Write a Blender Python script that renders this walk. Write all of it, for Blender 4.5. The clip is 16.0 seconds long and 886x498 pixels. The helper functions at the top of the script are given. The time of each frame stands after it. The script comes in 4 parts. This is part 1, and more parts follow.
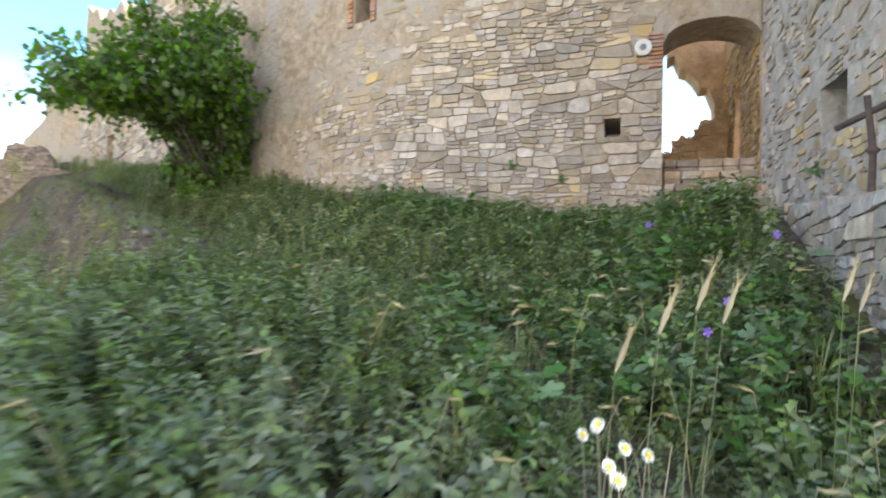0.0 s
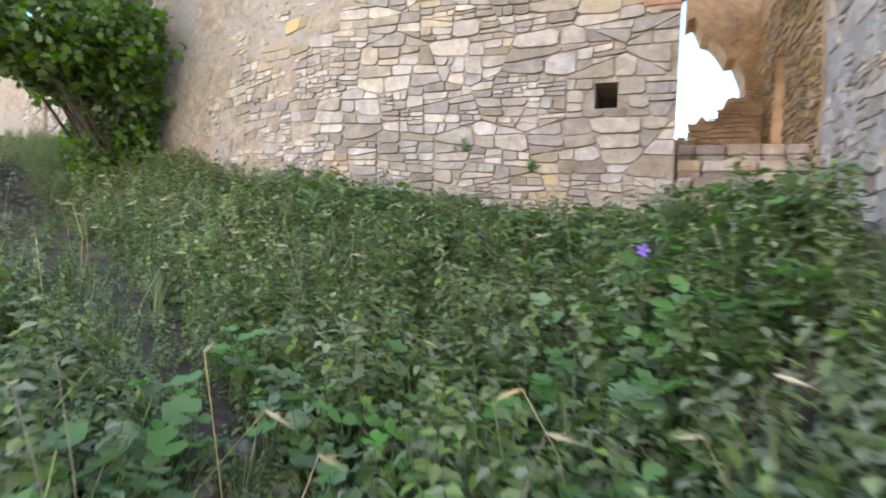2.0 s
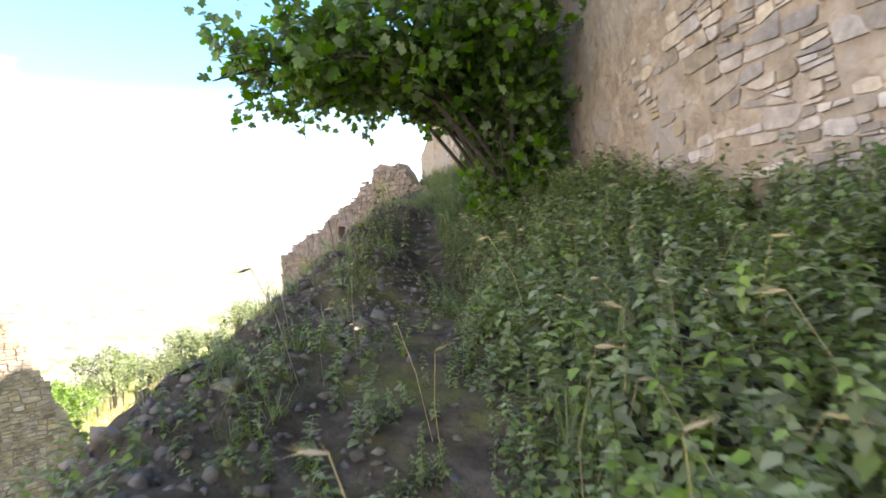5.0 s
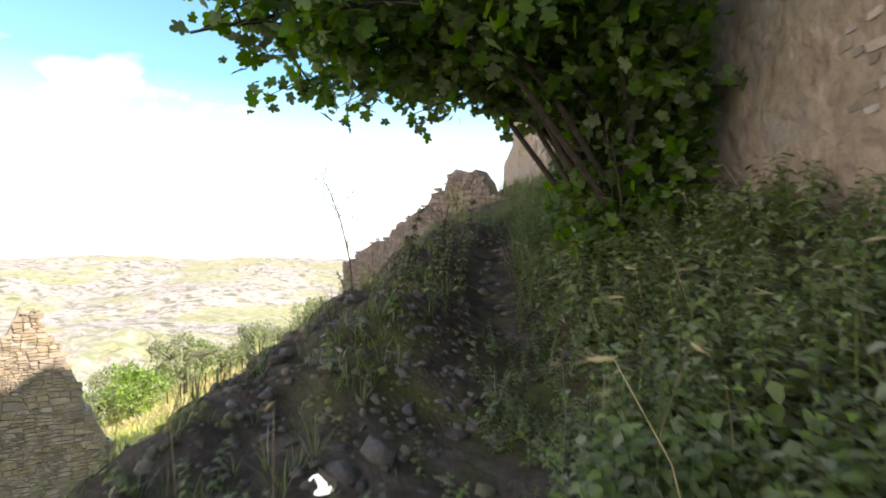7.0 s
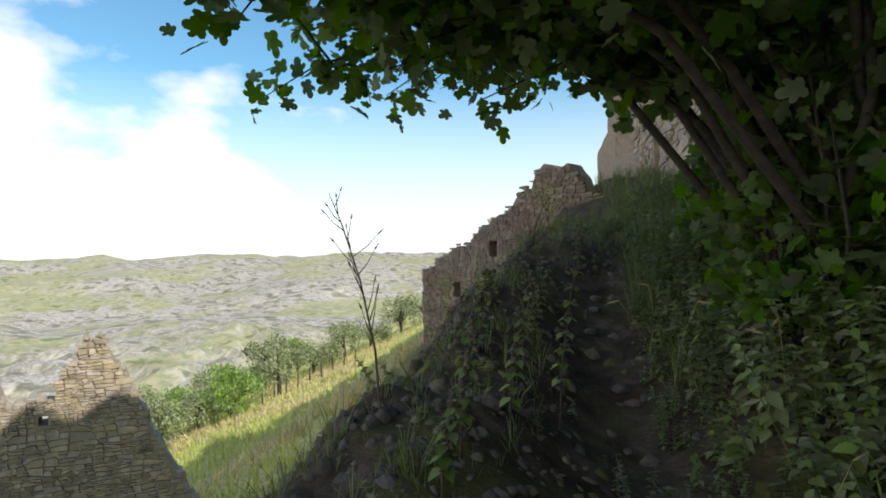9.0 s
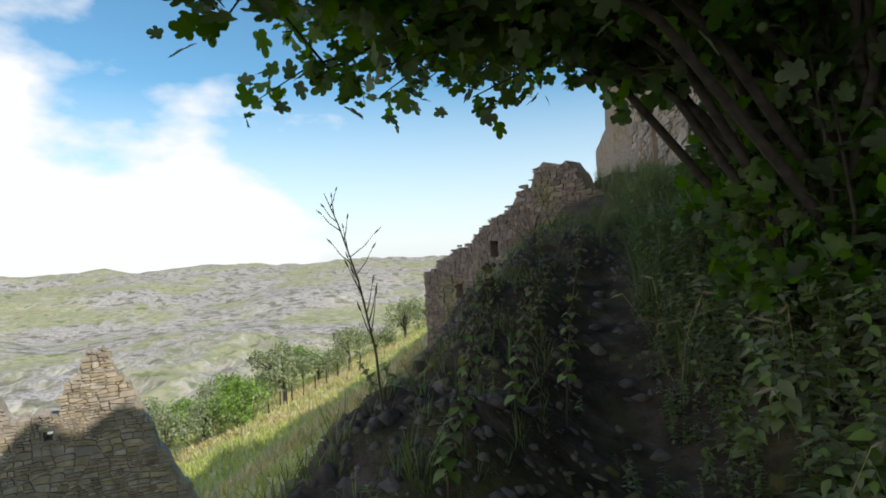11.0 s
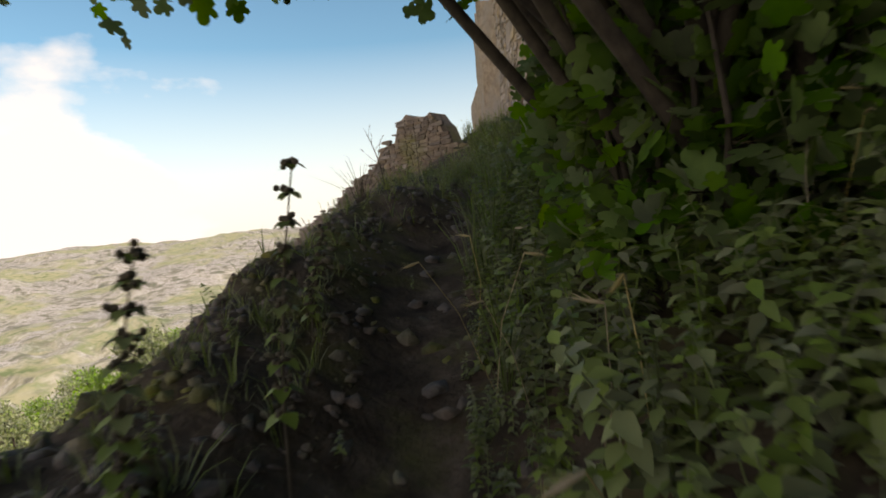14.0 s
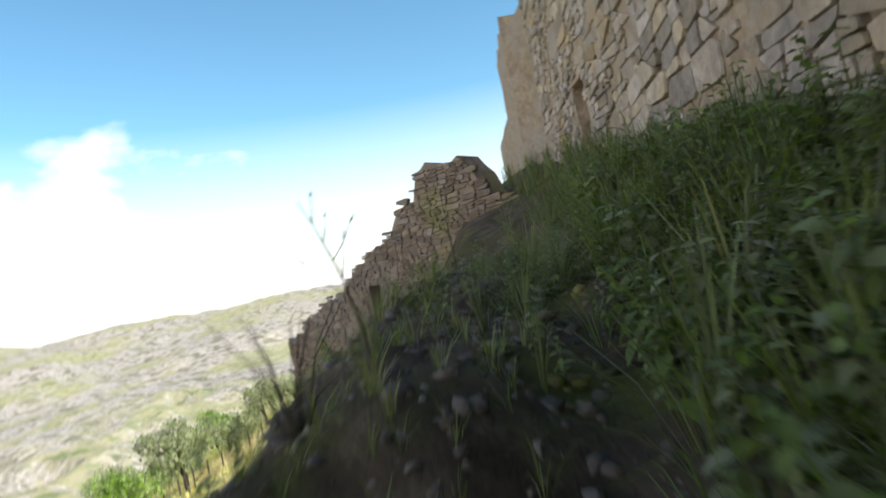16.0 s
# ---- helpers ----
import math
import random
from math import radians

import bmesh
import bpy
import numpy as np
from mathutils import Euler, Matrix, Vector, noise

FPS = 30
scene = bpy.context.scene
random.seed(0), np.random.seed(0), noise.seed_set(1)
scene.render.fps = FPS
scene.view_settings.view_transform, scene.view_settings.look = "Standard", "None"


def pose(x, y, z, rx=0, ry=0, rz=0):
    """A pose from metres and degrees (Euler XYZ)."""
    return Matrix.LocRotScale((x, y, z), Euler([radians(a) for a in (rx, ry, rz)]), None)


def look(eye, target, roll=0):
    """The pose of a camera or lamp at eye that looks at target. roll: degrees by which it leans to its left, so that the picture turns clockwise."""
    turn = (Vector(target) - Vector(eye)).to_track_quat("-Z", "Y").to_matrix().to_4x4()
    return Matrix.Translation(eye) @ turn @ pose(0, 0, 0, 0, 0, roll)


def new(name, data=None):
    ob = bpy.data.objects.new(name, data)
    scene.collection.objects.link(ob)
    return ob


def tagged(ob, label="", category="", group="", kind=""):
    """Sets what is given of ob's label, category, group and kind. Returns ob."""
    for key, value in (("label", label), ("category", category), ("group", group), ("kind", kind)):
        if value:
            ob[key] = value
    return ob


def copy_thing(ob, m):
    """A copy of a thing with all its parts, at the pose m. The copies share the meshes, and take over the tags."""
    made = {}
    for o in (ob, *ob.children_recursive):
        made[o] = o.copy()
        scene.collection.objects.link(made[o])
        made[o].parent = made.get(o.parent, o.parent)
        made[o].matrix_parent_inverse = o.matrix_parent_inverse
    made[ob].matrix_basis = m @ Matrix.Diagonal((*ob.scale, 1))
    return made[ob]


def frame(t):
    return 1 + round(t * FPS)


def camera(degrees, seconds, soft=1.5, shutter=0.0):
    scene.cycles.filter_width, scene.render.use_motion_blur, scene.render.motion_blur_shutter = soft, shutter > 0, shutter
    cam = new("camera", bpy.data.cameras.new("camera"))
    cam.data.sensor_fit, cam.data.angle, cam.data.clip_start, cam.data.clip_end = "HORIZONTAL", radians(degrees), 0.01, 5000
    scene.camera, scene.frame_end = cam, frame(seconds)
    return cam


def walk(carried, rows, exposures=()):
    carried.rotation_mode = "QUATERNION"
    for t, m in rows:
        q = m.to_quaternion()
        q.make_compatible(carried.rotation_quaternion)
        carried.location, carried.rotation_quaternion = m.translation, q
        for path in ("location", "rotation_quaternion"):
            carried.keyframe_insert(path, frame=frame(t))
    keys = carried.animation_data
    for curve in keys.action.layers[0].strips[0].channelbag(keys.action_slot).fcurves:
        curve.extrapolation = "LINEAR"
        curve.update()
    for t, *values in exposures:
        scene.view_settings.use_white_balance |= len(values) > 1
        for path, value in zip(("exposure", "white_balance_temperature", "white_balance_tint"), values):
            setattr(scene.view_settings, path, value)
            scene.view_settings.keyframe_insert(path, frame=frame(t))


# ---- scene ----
cam = camera(75.0, 16.0, soft=1.8, shutter=0.4)
ROWS = [
    (0.0, 0.001, -0.003, 1.490, 91.87, -1.35, 1.48),
    (0.5, 0.226, 0.669, 1.545, 93.71, -3.04, -4.75),
    (1.0, 0.602, 1.118, 1.664, 92.79, -3.58, -7.48),
    (1.5, 0.850, 1.655, 1.628, 91.87, -3.00, -5.19),
    (2.0, 0.808, 2.313, 1.787, 91.09, -3.32, 2.17),
    (2.5, 0.734, 3.005, 1.850, 90.59, -2.10, 7.04),
    (3.0, 0.505, 3.545, 2.045, 90.95, -0.40, 12.61),
    (3.5, 0.207, 4.030, 2.095, 88.45, 0.09, 21.31),
    (4.0, -0.152, 4.447, 2.262, 89.44, 3.20, 31.55),
    (4.5, -0.580, 5.013, 2.370, 89.65, 4.58, 38.36),
    (7.0, -2.236, 7.022, 2.711, 90.77, -0.46, 49.41),
    (7.5, -2.672, 7.514, 2.875, 90.02, -1.56, 53.63),
    (8.0, -3.219, 7.890, 2.965, 88.46, -1.88, 57.98),
    (8.5, -3.461, 8.080, 3.089, 89.41, -0.29, 58.14),
    (11.0, -3.528, 8.141, 3.061, 90.34, 2.83, 58.33),
    (11.5, -3.505, 8.154, 3.073, 90.23, 3.00, 57.72),
    (12.0, -3.523, 8.142, 3.075, 90.39, 3.49, 58.08),
    (12.5, -3.521, 8.144, 3.077, 90.39, 3.02, 58.73),
    (13.0, -3.420, 8.241, 3.023, 88.83, 1.76, 53.95),
    (13.5, -3.700, 8.759, 2.867, 86.61, 3.79, 48.51),
    (14.0, -4.066, 9.301, 2.969, 86.10, 5.67, 47.72),
    (14.5, -4.612, 9.779, 2.939, 89.71, 0.50, 51.10),
    (15.0, -5.387, 10.419, 3.208, 91.22, 5.46, 50.96),
    (15.5, -5.923, 10.777, 3.309, 89.95, 0.67, 53.24),
    (16.0, -6.625, 11.472, 3.480, 91.09, 11.20, 50.80),
]
EXPOSURES = [(0.0, 1.95, 6800, 12), (3.0, 2.38, 6600, 18), (4.7, 1.95, 6900, 18), (7.0, 1.05, 7200, 18), (8.0, 0.4, 7100, 12), (8.7, 0.25, 6800, 10), (10.8, -0.05, 6450, 10),
             (12.6, -0.05, 6500, 10), (13.4, -0.05, 7300, 13), (14.2, 0.2, 8000, 18), (15.0, 0.6, 7500, 13), (16.0, 0.55, 6900, 10)]
walk(cam, [(t, pose(x, y, z, rx, ry, rz)) for t, x, y, z, rx, ry, rz in ROWS], EXPOSURES)

# ---- light ----
SUN = Vector((0.88, 0.30, 0.72)).normalized()
sun_el, sun_az = math.asin(SUN.z), math.atan2(SUN.x, SUN.y)
world = bpy.data.worlds.new("world")
scene.world = world
world.use_nodes = True
wn, wl = world.node_tree.nodes, world.node_tree.links
wn.clear()
sky = wn.new("ShaderNodeTexSky")
sky.sky_type, sky.sun_disc, sky.sun_elevation, sky.sun_rotation = "NISHITA", False, sun_el, sun_az
sky.dust_density, sky.air_density, sky.ozone_density = 0.6, 1.0, 2.0
wout, wbg = wn.new("ShaderNodeOutputWorld"), wn.new("ShaderNodeBackground")
wbg.inputs["Strength"].default_value = 0.115
wtc, wsep = wn.new("ShaderNodeTexCoord"), wn.new("ShaderNodeSeparateXYZ")
wmap = wn.new("ShaderNodeMapping")
wmap.inputs["Scale"].default_value = (1.0, 1.0, 1.9)
wmap.inputs["Location"].default_value = (0.35, 0.1, 0.0)
wno = wn.new("ShaderNodeTexNoise")
wno.inputs["Scale"].default_value, wno.inputs["Detail"].default_value, wno.inputs["Roughness"].default_value = 2.6, 9.0, 0.52
wl.new(wtc.outputs["Generated"], wmap.inputs["Vector"])
wl.new(wmap.outputs["Vector"], wno.inputs["Vector"])
wl.new(wtc.outputs["Generated"], wsep.inputs["Vector"])


def wmath(op, a, b=None, clamp=False):
    n = wn.new("ShaderNodeMath")
    n.operation, n.use_clamp = op, clamp
    for i, v in enumerate((a, b)):
        if v is None:
            continue
        if isinstance(v, (int, float)):
            n.inputs[i].default_value = v
        else:
            wl.new(v, n.inputs[i])
    return n.outputs[0]


# cumulus banks that thin out towards the zenith and to the north-west
south = wmath("MULTIPLY", wsep.outputs["Y"], -0.55)
lowness = wmath("MULTIPLY", wsep.outputs["Z"], -0.9)
cover = wmath("ADD", wmath("ADD", wno.outputs["Fac"], south), wmath("ADD", lowness, 0.33))
cloud = wmath("MULTIPLY", wmath("SUBTRACT", cover, 0.53), 9.0, True)
haze = wmath("MULTIPLY", wmath("SUBTRACT", 0.28, wsep.outputs["Z"]), 3.9, True)
veil = wmath("MAXIMUM", cloud, wmath("MULTIPLY", haze, 0.8))
wmix = wn.new("ShaderNodeMix")
wmix.data_type = "RGBA"
wl.new(veil, wmix.inputs["Factor"])
tint = wn.new("ShaderNodeMix")
tint.data_type, tint.blend_type = "RGBA", "MULTIPLY"
tint.inputs["Factor"].default_value = 1.0
tint.inputs[7].default_value = (0.93, 1.42, 1.46, 1)
wl.new(sky.outputs["Color"], tint.inputs[6])
wl.new(tint.outputs[2], wmix.inputs[6])
wmix.inputs[7].default_value = (9.0, 9.1, 9.3, 1)
wl.new(wmix.outputs[2], wbg.inputs["Color"])
wl.new(wbg.outputs["Background"], wout.inputs["Surface"])
sun = new("sun", bpy.data.lights.new("sun", "SUN"))
sun.data.energy, sun.data.angle, sun.data.color = 5.0, radians(0.53), (1.0, 0.95, 0.86)
sun.matrix_world = look(SUN * 50, (0, 0, 0))


# ---- materials ----
def material(name, stops, scale=4.0, detail=8.0, rough=0.85, bump=0.3, bump_scale=40.0, island=0.0, obj=0.0,
             second=None, second_scale=0.8, second_cut=0.55, translucent=0.0, spec=0.3, dist=0.01):
    """Noise-coloured surface with a second, larger stain, fine relief and a variation from piece to piece."""
    m = bpy.data.materials.new(name)
    m.use_nodes = True
    n, l = m.node_tree.nodes, m.node_tree.links
    bs = n["Principled BSDF"]
    geo = n.new("ShaderNodeNewGeometry")
    no = n.new("ShaderNodeTexNoise")
    no.inputs["Scale"].default_value, no.inputs["Detail"].default_value, no.inputs["Roughness"].default_value = scale, detail, 0.62
    l.new(geo.outputs["Position"], no.inputs["Vector"])
    ramp = n.new("ShaderNodeValToRGB")
    ramp.color_ramp.elements[0].position, ramp.color_ramp.elements[1].position = 0.3, 0.72
    for i, c in enumerate(stops):
        if i < 2:
            e = ramp.color_ramp.elements[0 if i == 0 else len(ramp.color_ramp.elements) - 1]
        else:
            e = ramp.color_ramp.elements.new(0.42 + 0.06 * i)
        e.color = (*c, 1)
    l.new(no.outputs["Fac"], ramp.inputs["Fac"])
    col = ramp.outputs["Color"]
    if second:
        n2 = n.new("ShaderNodeTexNoise")
        n2.inputs["Scale"].default_value, n2.inputs["Detail"].default_value = second_scale, 6.0
        l.new(geo.outputs["Position"], n2.inputs["Vector"])
        r2 = n.new("ShaderNodeMapRange")
        r2.inputs["From Min"].default_value, r2.inputs["From Max"].default_value = second_cut - 0.06, second_cut + 0.12
        l.new(n2.outputs["Fac"], r2.inputs["Value"])
        mx = n.new("ShaderNodeMix")
        mx.data_type = "RGBA"
        l.new(r2.outputs["Result"], mx.inputs["Factor"])
        l.new(col, mx.inputs[6])
        mx.inputs[7].default_value = (*second, 1)
        col = mx.outputs[2]
    if island or obj:
        if obj:
            rnd = n.new("ShaderNodeObjectInfo").outputs["Random"]
            k = obj
        else:
            rnd, k = geo.outputs["Random Per Island"], island
        mr = n.new("ShaderNodeMapRange")
        mr.inputs["To Min"].default_value, mr.inputs["To Max"].default_value = 1 - k, 1 + k
        l.new(rnd, mr.inputs["Value"])
        wn_ = n.new("ShaderNodeTexWhiteNoise")
        wn_.noise_dimensions = "1D"
        l.new(rnd, wn_.inputs["W"])
        hs = n.new("ShaderNodeHueSaturation")
        hr = n.new("ShaderNodeMapRange")
        hr.inputs["To Min"].default_value, hr.inputs["To Max"].default_value = 0.5 - 0.04 * k, 0.5 + 0.03 * k
        sr = n.new("ShaderNodeMapRange")
        sr.inputs["To Min"].default_value, sr.inputs["To Max"].default_value = 1 - 1.2 * k, 1 + 0.9 * k
        l.new(wn_.outputs["Value"], hr.inputs["Value"])
        l.new(wn_.outputs["Value"], sr.inputs["Value"])
        l.new(hr.outputs["Result"], hs.inputs["Hue"])
        l.new(sr.outputs["Result"], hs.inputs["Saturation"])
        l.new(mr.outputs["Result"], hs.inputs["Value"])
        l.new(col, hs.inputs["Color"])
        col = hs.outputs["Color"]
    l.new(col, bs.inputs["Base Color"])
    bs.inputs["Roughness"].default_value = rough
    bs.inputs["Specular IOR Level"].default_value = spec
    if bump:
        nb = n.new("ShaderNodeTexNoise")
        nb.inputs["Scale"].default_value, nb.inputs["Detail"].default_value = bump_scale, 7.0
        l.new(geo.outputs["Position"], nb.inputs["Vector"])
        b = n.new("ShaderNodeBump")
        b.inputs["Strength"].default_value, b.inputs["Distance"].default_value = bump, dist
        l.new(nb.outputs["Fac"], b.inputs["Height"])
        l.new(b.outputs["Normal"], bs.inputs["Normal"])
    if translucent:
        tr, mix = n.new("ShaderNodeBsdfTranslucent"), n.new("ShaderNodeMixShader")
        br = n.new("ShaderNodeHueSaturation")
        br.inputs["Hue"].default_value, br.inputs["Value"].default_value, br.inputs["Saturation"].default_value = 0.48, 2.0, 1.15
        l.new(col, br.inputs["Color"])
        l.new(br.outputs["Color"], tr.inputs["Color"])
        mix.inputs["Fac"].default_value = translucent
        l.new(bs.outputs["BSDF"], mix.inputs[1])
        l.new(tr.outputs["BSDF"], mix.inputs[2])
        l.new(mix.outputs["Shader"], n["Material Output"].inputs["Surface"])
    return m


M_STONE = material("pale_limestone", [(0.22, 0.19, 0.165), (0.47, 0.42, 0.375), (0.36, 0.31, 0.265)], 9, obj=0.36, bump=0.7, bump_scale=30, second=(0.40, 0.29, 0.18), second_scale=1.1, second_cut=0.60, dist=0.02)
M_STONE_J = material("rubble_stone", [(0.22, 0.185, 0.155), (0.45, 0.39, 0.335), (0.34, 0.285, 0.235)], 9, island=0.34, bump=0.7, bump_scale=30, second=(0.39, 0.29, 0.18), second_scale=1.1, second_cut=0.58, dist=0.02)
M_PLASTER = material("weathered_lime_plaster", [(0.20, 0.155, 0.115), (0.42, 0.35, 0.285), (0.32, 0.25, 0.185)], 5.5, bump=1.0, bump_scale=9, second=(0.30, 0.265, 0.235), second_scale=1.1, second_cut=0.54, dist=0.06)
M_GREYPL = material("grey_rough_mortar", [(0.24, 0.22, 0.20), (0.46, 0.43, 0.39), (0.36, 0.33, 0.30)], 5, bump=1.0, bump_scale=12, second=(0.40, 0.28, 0.22), second_scale=1.6, second_cut=0.62, dist=0.05)
M_BRICK = material("old_brick", [(0.24, 0.12, 0.08), (0.48, 0.30, 0.20), (0.36, 0.2, 0.13)], 8, obj=0.25, bump=0.5, bump_scale=40)
M_OCHRE = material("ochre_rubble", [(0.26, 0.17, 0.08), (0.50, 0.36, 0.18), (0.38, 0.25, 0.12)], 5, island=0.25, bump=0.9, bump_scale=14, dist=0.04)
M_DARKSTONE = material("brown_ruin_stone", [(0.13, 0.10, 0.085), (0.33, 0.27, 0.22), (0.23, 0.18, 0.15)], 7, island=0.30, bump=0.7, bump_scale=26, second=(0.22, 0.21, 0.10), second_scale=1.3, second_cut=0.60, dist=0.02)
M_SPIRE = material("buff_ruin_stone", [(0.22, 0.18, 0.13), (0.46, 0.39, 0.29), (0.34, 0.28, 0.2)], 5, island=0.25, bump=0.7, bump_scale=20, dist=0.02)
M_RUBBLE = material("mossy_rubble", [(0.07, 0.06, 0.055), (0.22, 0.185, 0.165), (0.13, 0.11, 0.10)], 8, island=0.35, bump=0.8, bump_scale=30, second=(0.15, 0.15, 0.045), second_scale=2.2, second_cut=0.56, dist=0.02)
M_IRON = material("rusted_iron", [(0.03, 0.025, 0.025), (0.09, 0.06, 0.05)], 20, rough=0.7, bump=0.3)
M_BARK = material("fig_bark", [(0.025, 0.02, 0.018), (0.085, 0.07, 0.055)], 14, bump=0.5, bump_scale=50)
M_FIG = material("fig_leaf_surface", [(0.048, 0.105, 0.02), (0.115, 0.20, 0.04)], 6, island=0.4, rough=0.6, bump=0.2, bump_scale=60, translucent=0.38)
M_NETTLE = material("nettle_leaf", [(0.095, 0.135, 0.05), (0.205, 0.26, 0.10)], 3, island=0.40, rough=0.6, bump=0, translucent=0.25, second=(0.19, 0.22, 0.115), second_scale=0.9, second_cut=0.55)
M_MALLOW = material("mallow_leaf", [(0.07, 0.14, 0.045), (0.14, 0.24, 0.08)], 3, island=0.3, rough=0.6, bump=0, translucent=0.25)
M_GRASS = material("green_grass", [(0.09, 0.13, 0.045), (0.20, 0.24, 0.09)], 1.2, island=0.4, rough=0.6, bump=0, translucent=0.25, second=(0.26, 0.22, 0.11), second_scale=0.6, second_cut=0.60)
M_STRAW = material("dry_straw", [(0.30, 0.25, 0.13), (0.48, 0.41, 0.24)], 4, island=0.3, rough=0.7, bump=0, translucent=0.2)
M_FIELDGRASS = material("meadow_grass", [(0.33, 0.40, 0.10), (0.50, 0.50, 0.18)], 0.15, island=0.35, rough=0.7, bump=0, translucent=0.25, second=(0.55, 0.47, 0.25), second_scale=0.12, second_cut=0.5)
M_OLIVE = material("olive_foliage", [(0.15, 0.18, 0.085), (0.28, 0.32, 0.16)], 0.4, island=0.4, rough=0.6, bump=0, translucent=0.2)
M_BRIGHTTREE = material("bright_green_foliage", [(0.12, 0.21, 0.04), (0.24, 0.36, 0.08)], 0.6, island=0.35, rough=0.6, bump=0, translucent=0.25)
M_STALK = material("dark_dry_stalk", [(0.05, 0.045, 0.035), (0.12, 0.10, 0.07)], 10, bump=0)
M_WHITE = material("white_petal", [(0.75, 0.75, 0.72), (0.85, 0.85, 0.83)], 10, bump=0, translucent=0.2)
M_YELLOW = material("yellow_disc", [(0.65, 0.45, 0.03), (0.8, 0.6, 0.06)], 40, bump=0.2)
M_VIOLET = material("violet_petal", [(0.22, 0.10, 0.55), (0.38, 0.22, 0.75)], 20, bump=0, translucent=0.2)
M_ENAMEL = material("white_enamel", [(0.42, 0.42, 0.41), (0.58, 0.58, 0.57)], 12, rough=0.35, bump=0.05, second=(0.35, 0.33, 0.30), second_scale=20, second_cut=0.58)
M_INK = material("grey_marking", [(0.12, 0.13, 0.15), (0.2, 0.2, 0.22)], 20, bump=0)


def ground_material():
    """Dark soil near the walls, dry meadow down the slope, pale clay hills and fields far off."""
    m = bpy.data.materials.new("ground_surface")
    m.use_nodes = True
    n, l = m.node_tree.nodes, m.node_tree.links
    bs = n["Principled BSDF"]
    bs.inputs["Roughness"].default_value, bs.inputs["Specular IOR Level"].default_value = 0.95, 0.1
    geo = n.new("ShaderNodeNewGeometry")

    def nz(scale, detail=8.0):
        t = n.new("ShaderNodeTexNoise")
        t.inputs["Scale"].default_value, t.inputs["Detail"].default_value, t.inputs["Roughness"].default_value = scale, detail, 0.62
        l.new(geo.outputs["Position"], t.inputs["Vector"])
        return t.outputs["Fac"]

    def ramp(fac, cols):
        r = n.new("ShaderNodeValToRGB")
        els = r.color_ramp.elements
        while len(els) < len(cols):
            els.new(0.5)
        for e, (p, c) in zip(els, cols):
            e.position, e.color = p, (*c, 1)
        l.new(fac, r.inputs["Fac"])
        return r.outputs["Color"]

    def mix(f, a, b):
        x = n.new("ShaderNodeMix")
        x.data_type = "RGBA"
        l.new(f, x.inputs["Factor"])
        l.new(a, x.inputs[6])
        l.new(b, x.inputs[7])
        return x.outputs[2]

    def rng(v, a, b):
        r = n.new("ShaderNodeMapRange")
        r.inputs["From Min"].default_value, r.inputs["From Max"].default_value = a, b
        l.new(v, r.inputs["Value"])
        return r.outputs["Result"]

    soil = ramp(nz(5.0), [(0.3, (0.035, 0.027, 0.021)), (0.5, (0.075, 0.058, 0.044)), (0.72, (0.15, 0.12, 0.095))])
    moss = ramp(nz(3.0), [(0.3, (0.05, 0.055, 0.02)), (0.7, (0.13, 0.13, 0.04))])
    near = mix(rng(nz(1.1), 0.48, 0.62), soil, moss)
    meadow = ramp(nz(0.35), [(0.3, (0.30, 0.33, 0.09)), (0.5, (0.44, 0.42, 0.16)), (0.7, (0.58, 0.50, 0.28))])
    fields = ramp(nz(0.011, 4.0), [(0.36, (0.16, 0.19, 0.09)), (0.45, (0.38, 0.34, 0.21)), (0.52, (0.23, 0.25, 0.13)), (0.6, (0.42, 0.37, 0.27)), (0.68, (0.18, 0.20, 0.12))])
    clay = ramp(nz(0.022, 10.0), [(0.34, (0.22, 0.20, 0.13)), (0.46, (0.34, 0.31, 0.22)), (0.54, (0.56, 0.51, 0.43)), (0.64, (0.30, 0.28, 0.19))])
    sepn = n.new("ShaderNodeSeparateXYZ")
    l.new(geo.outputs["Position"], sepn.inputs["Vector"])
    sl = n.new("ShaderNodeSeparateXYZ")
    l.new(geo.outputs["Normal"], sl.inputs["Vector"])
    gully = n.new("ShaderNodeTexNoise")
    gully.inputs["Scale"].default_value, gully.inputs["Detail"].default_value, gully.inputs["Roughness"].default_value = 0.02, 12.0, 0.72
    l.new(geo.outputs["Position"], gully.inputs["Vector"])
    bad = ramp(gully.outputs["Fac"], [(0.40, (0.15, 0.15, 0.11)), (0.48, (0.26, 0.23, 0.19)), (0.53, (0.50, 0.45, 0.42)), (0.57, (0.23, 0.21, 0.18)), (0.63, (0.42, 0.37, 0.34))])
    clay = mix(rng(nz(0.03, 6.0), 0.45, 0.6), clay, bad)
    far = mix(rng(nz(0.0022, 4.0), 0.47, 0.54), fields, bad)
    far = mix(rng(sl.outputs["Z"], 0.985, 0.93), far, clay)
    ln = n.new("ShaderNodeVectorMath")
    ln.operation = "LENGTH"
    l.new(geo.outputs["Position"], ln.inputs[0])
    c = mix(rng(sepn.outputs["Z"], 0.4, -0.8), near, meadow)
    c = mix(rng(ln.outputs["Value"], 110.0, 260.0), c, far)
    l.new(c, bs.inputs["Base Color"])
    nb, b = nz(22.0), n.new("ShaderNodeBump")
    b.inputs["Strength"].default_value, b.inputs["Distance"].default_value = 0.8, 0.03
    l.new(nb, b.inputs["Height"])
    l.new(b.outputs["Normal"], bs.inputs["Normal"])
    return m


M_GROUND = ground_material()


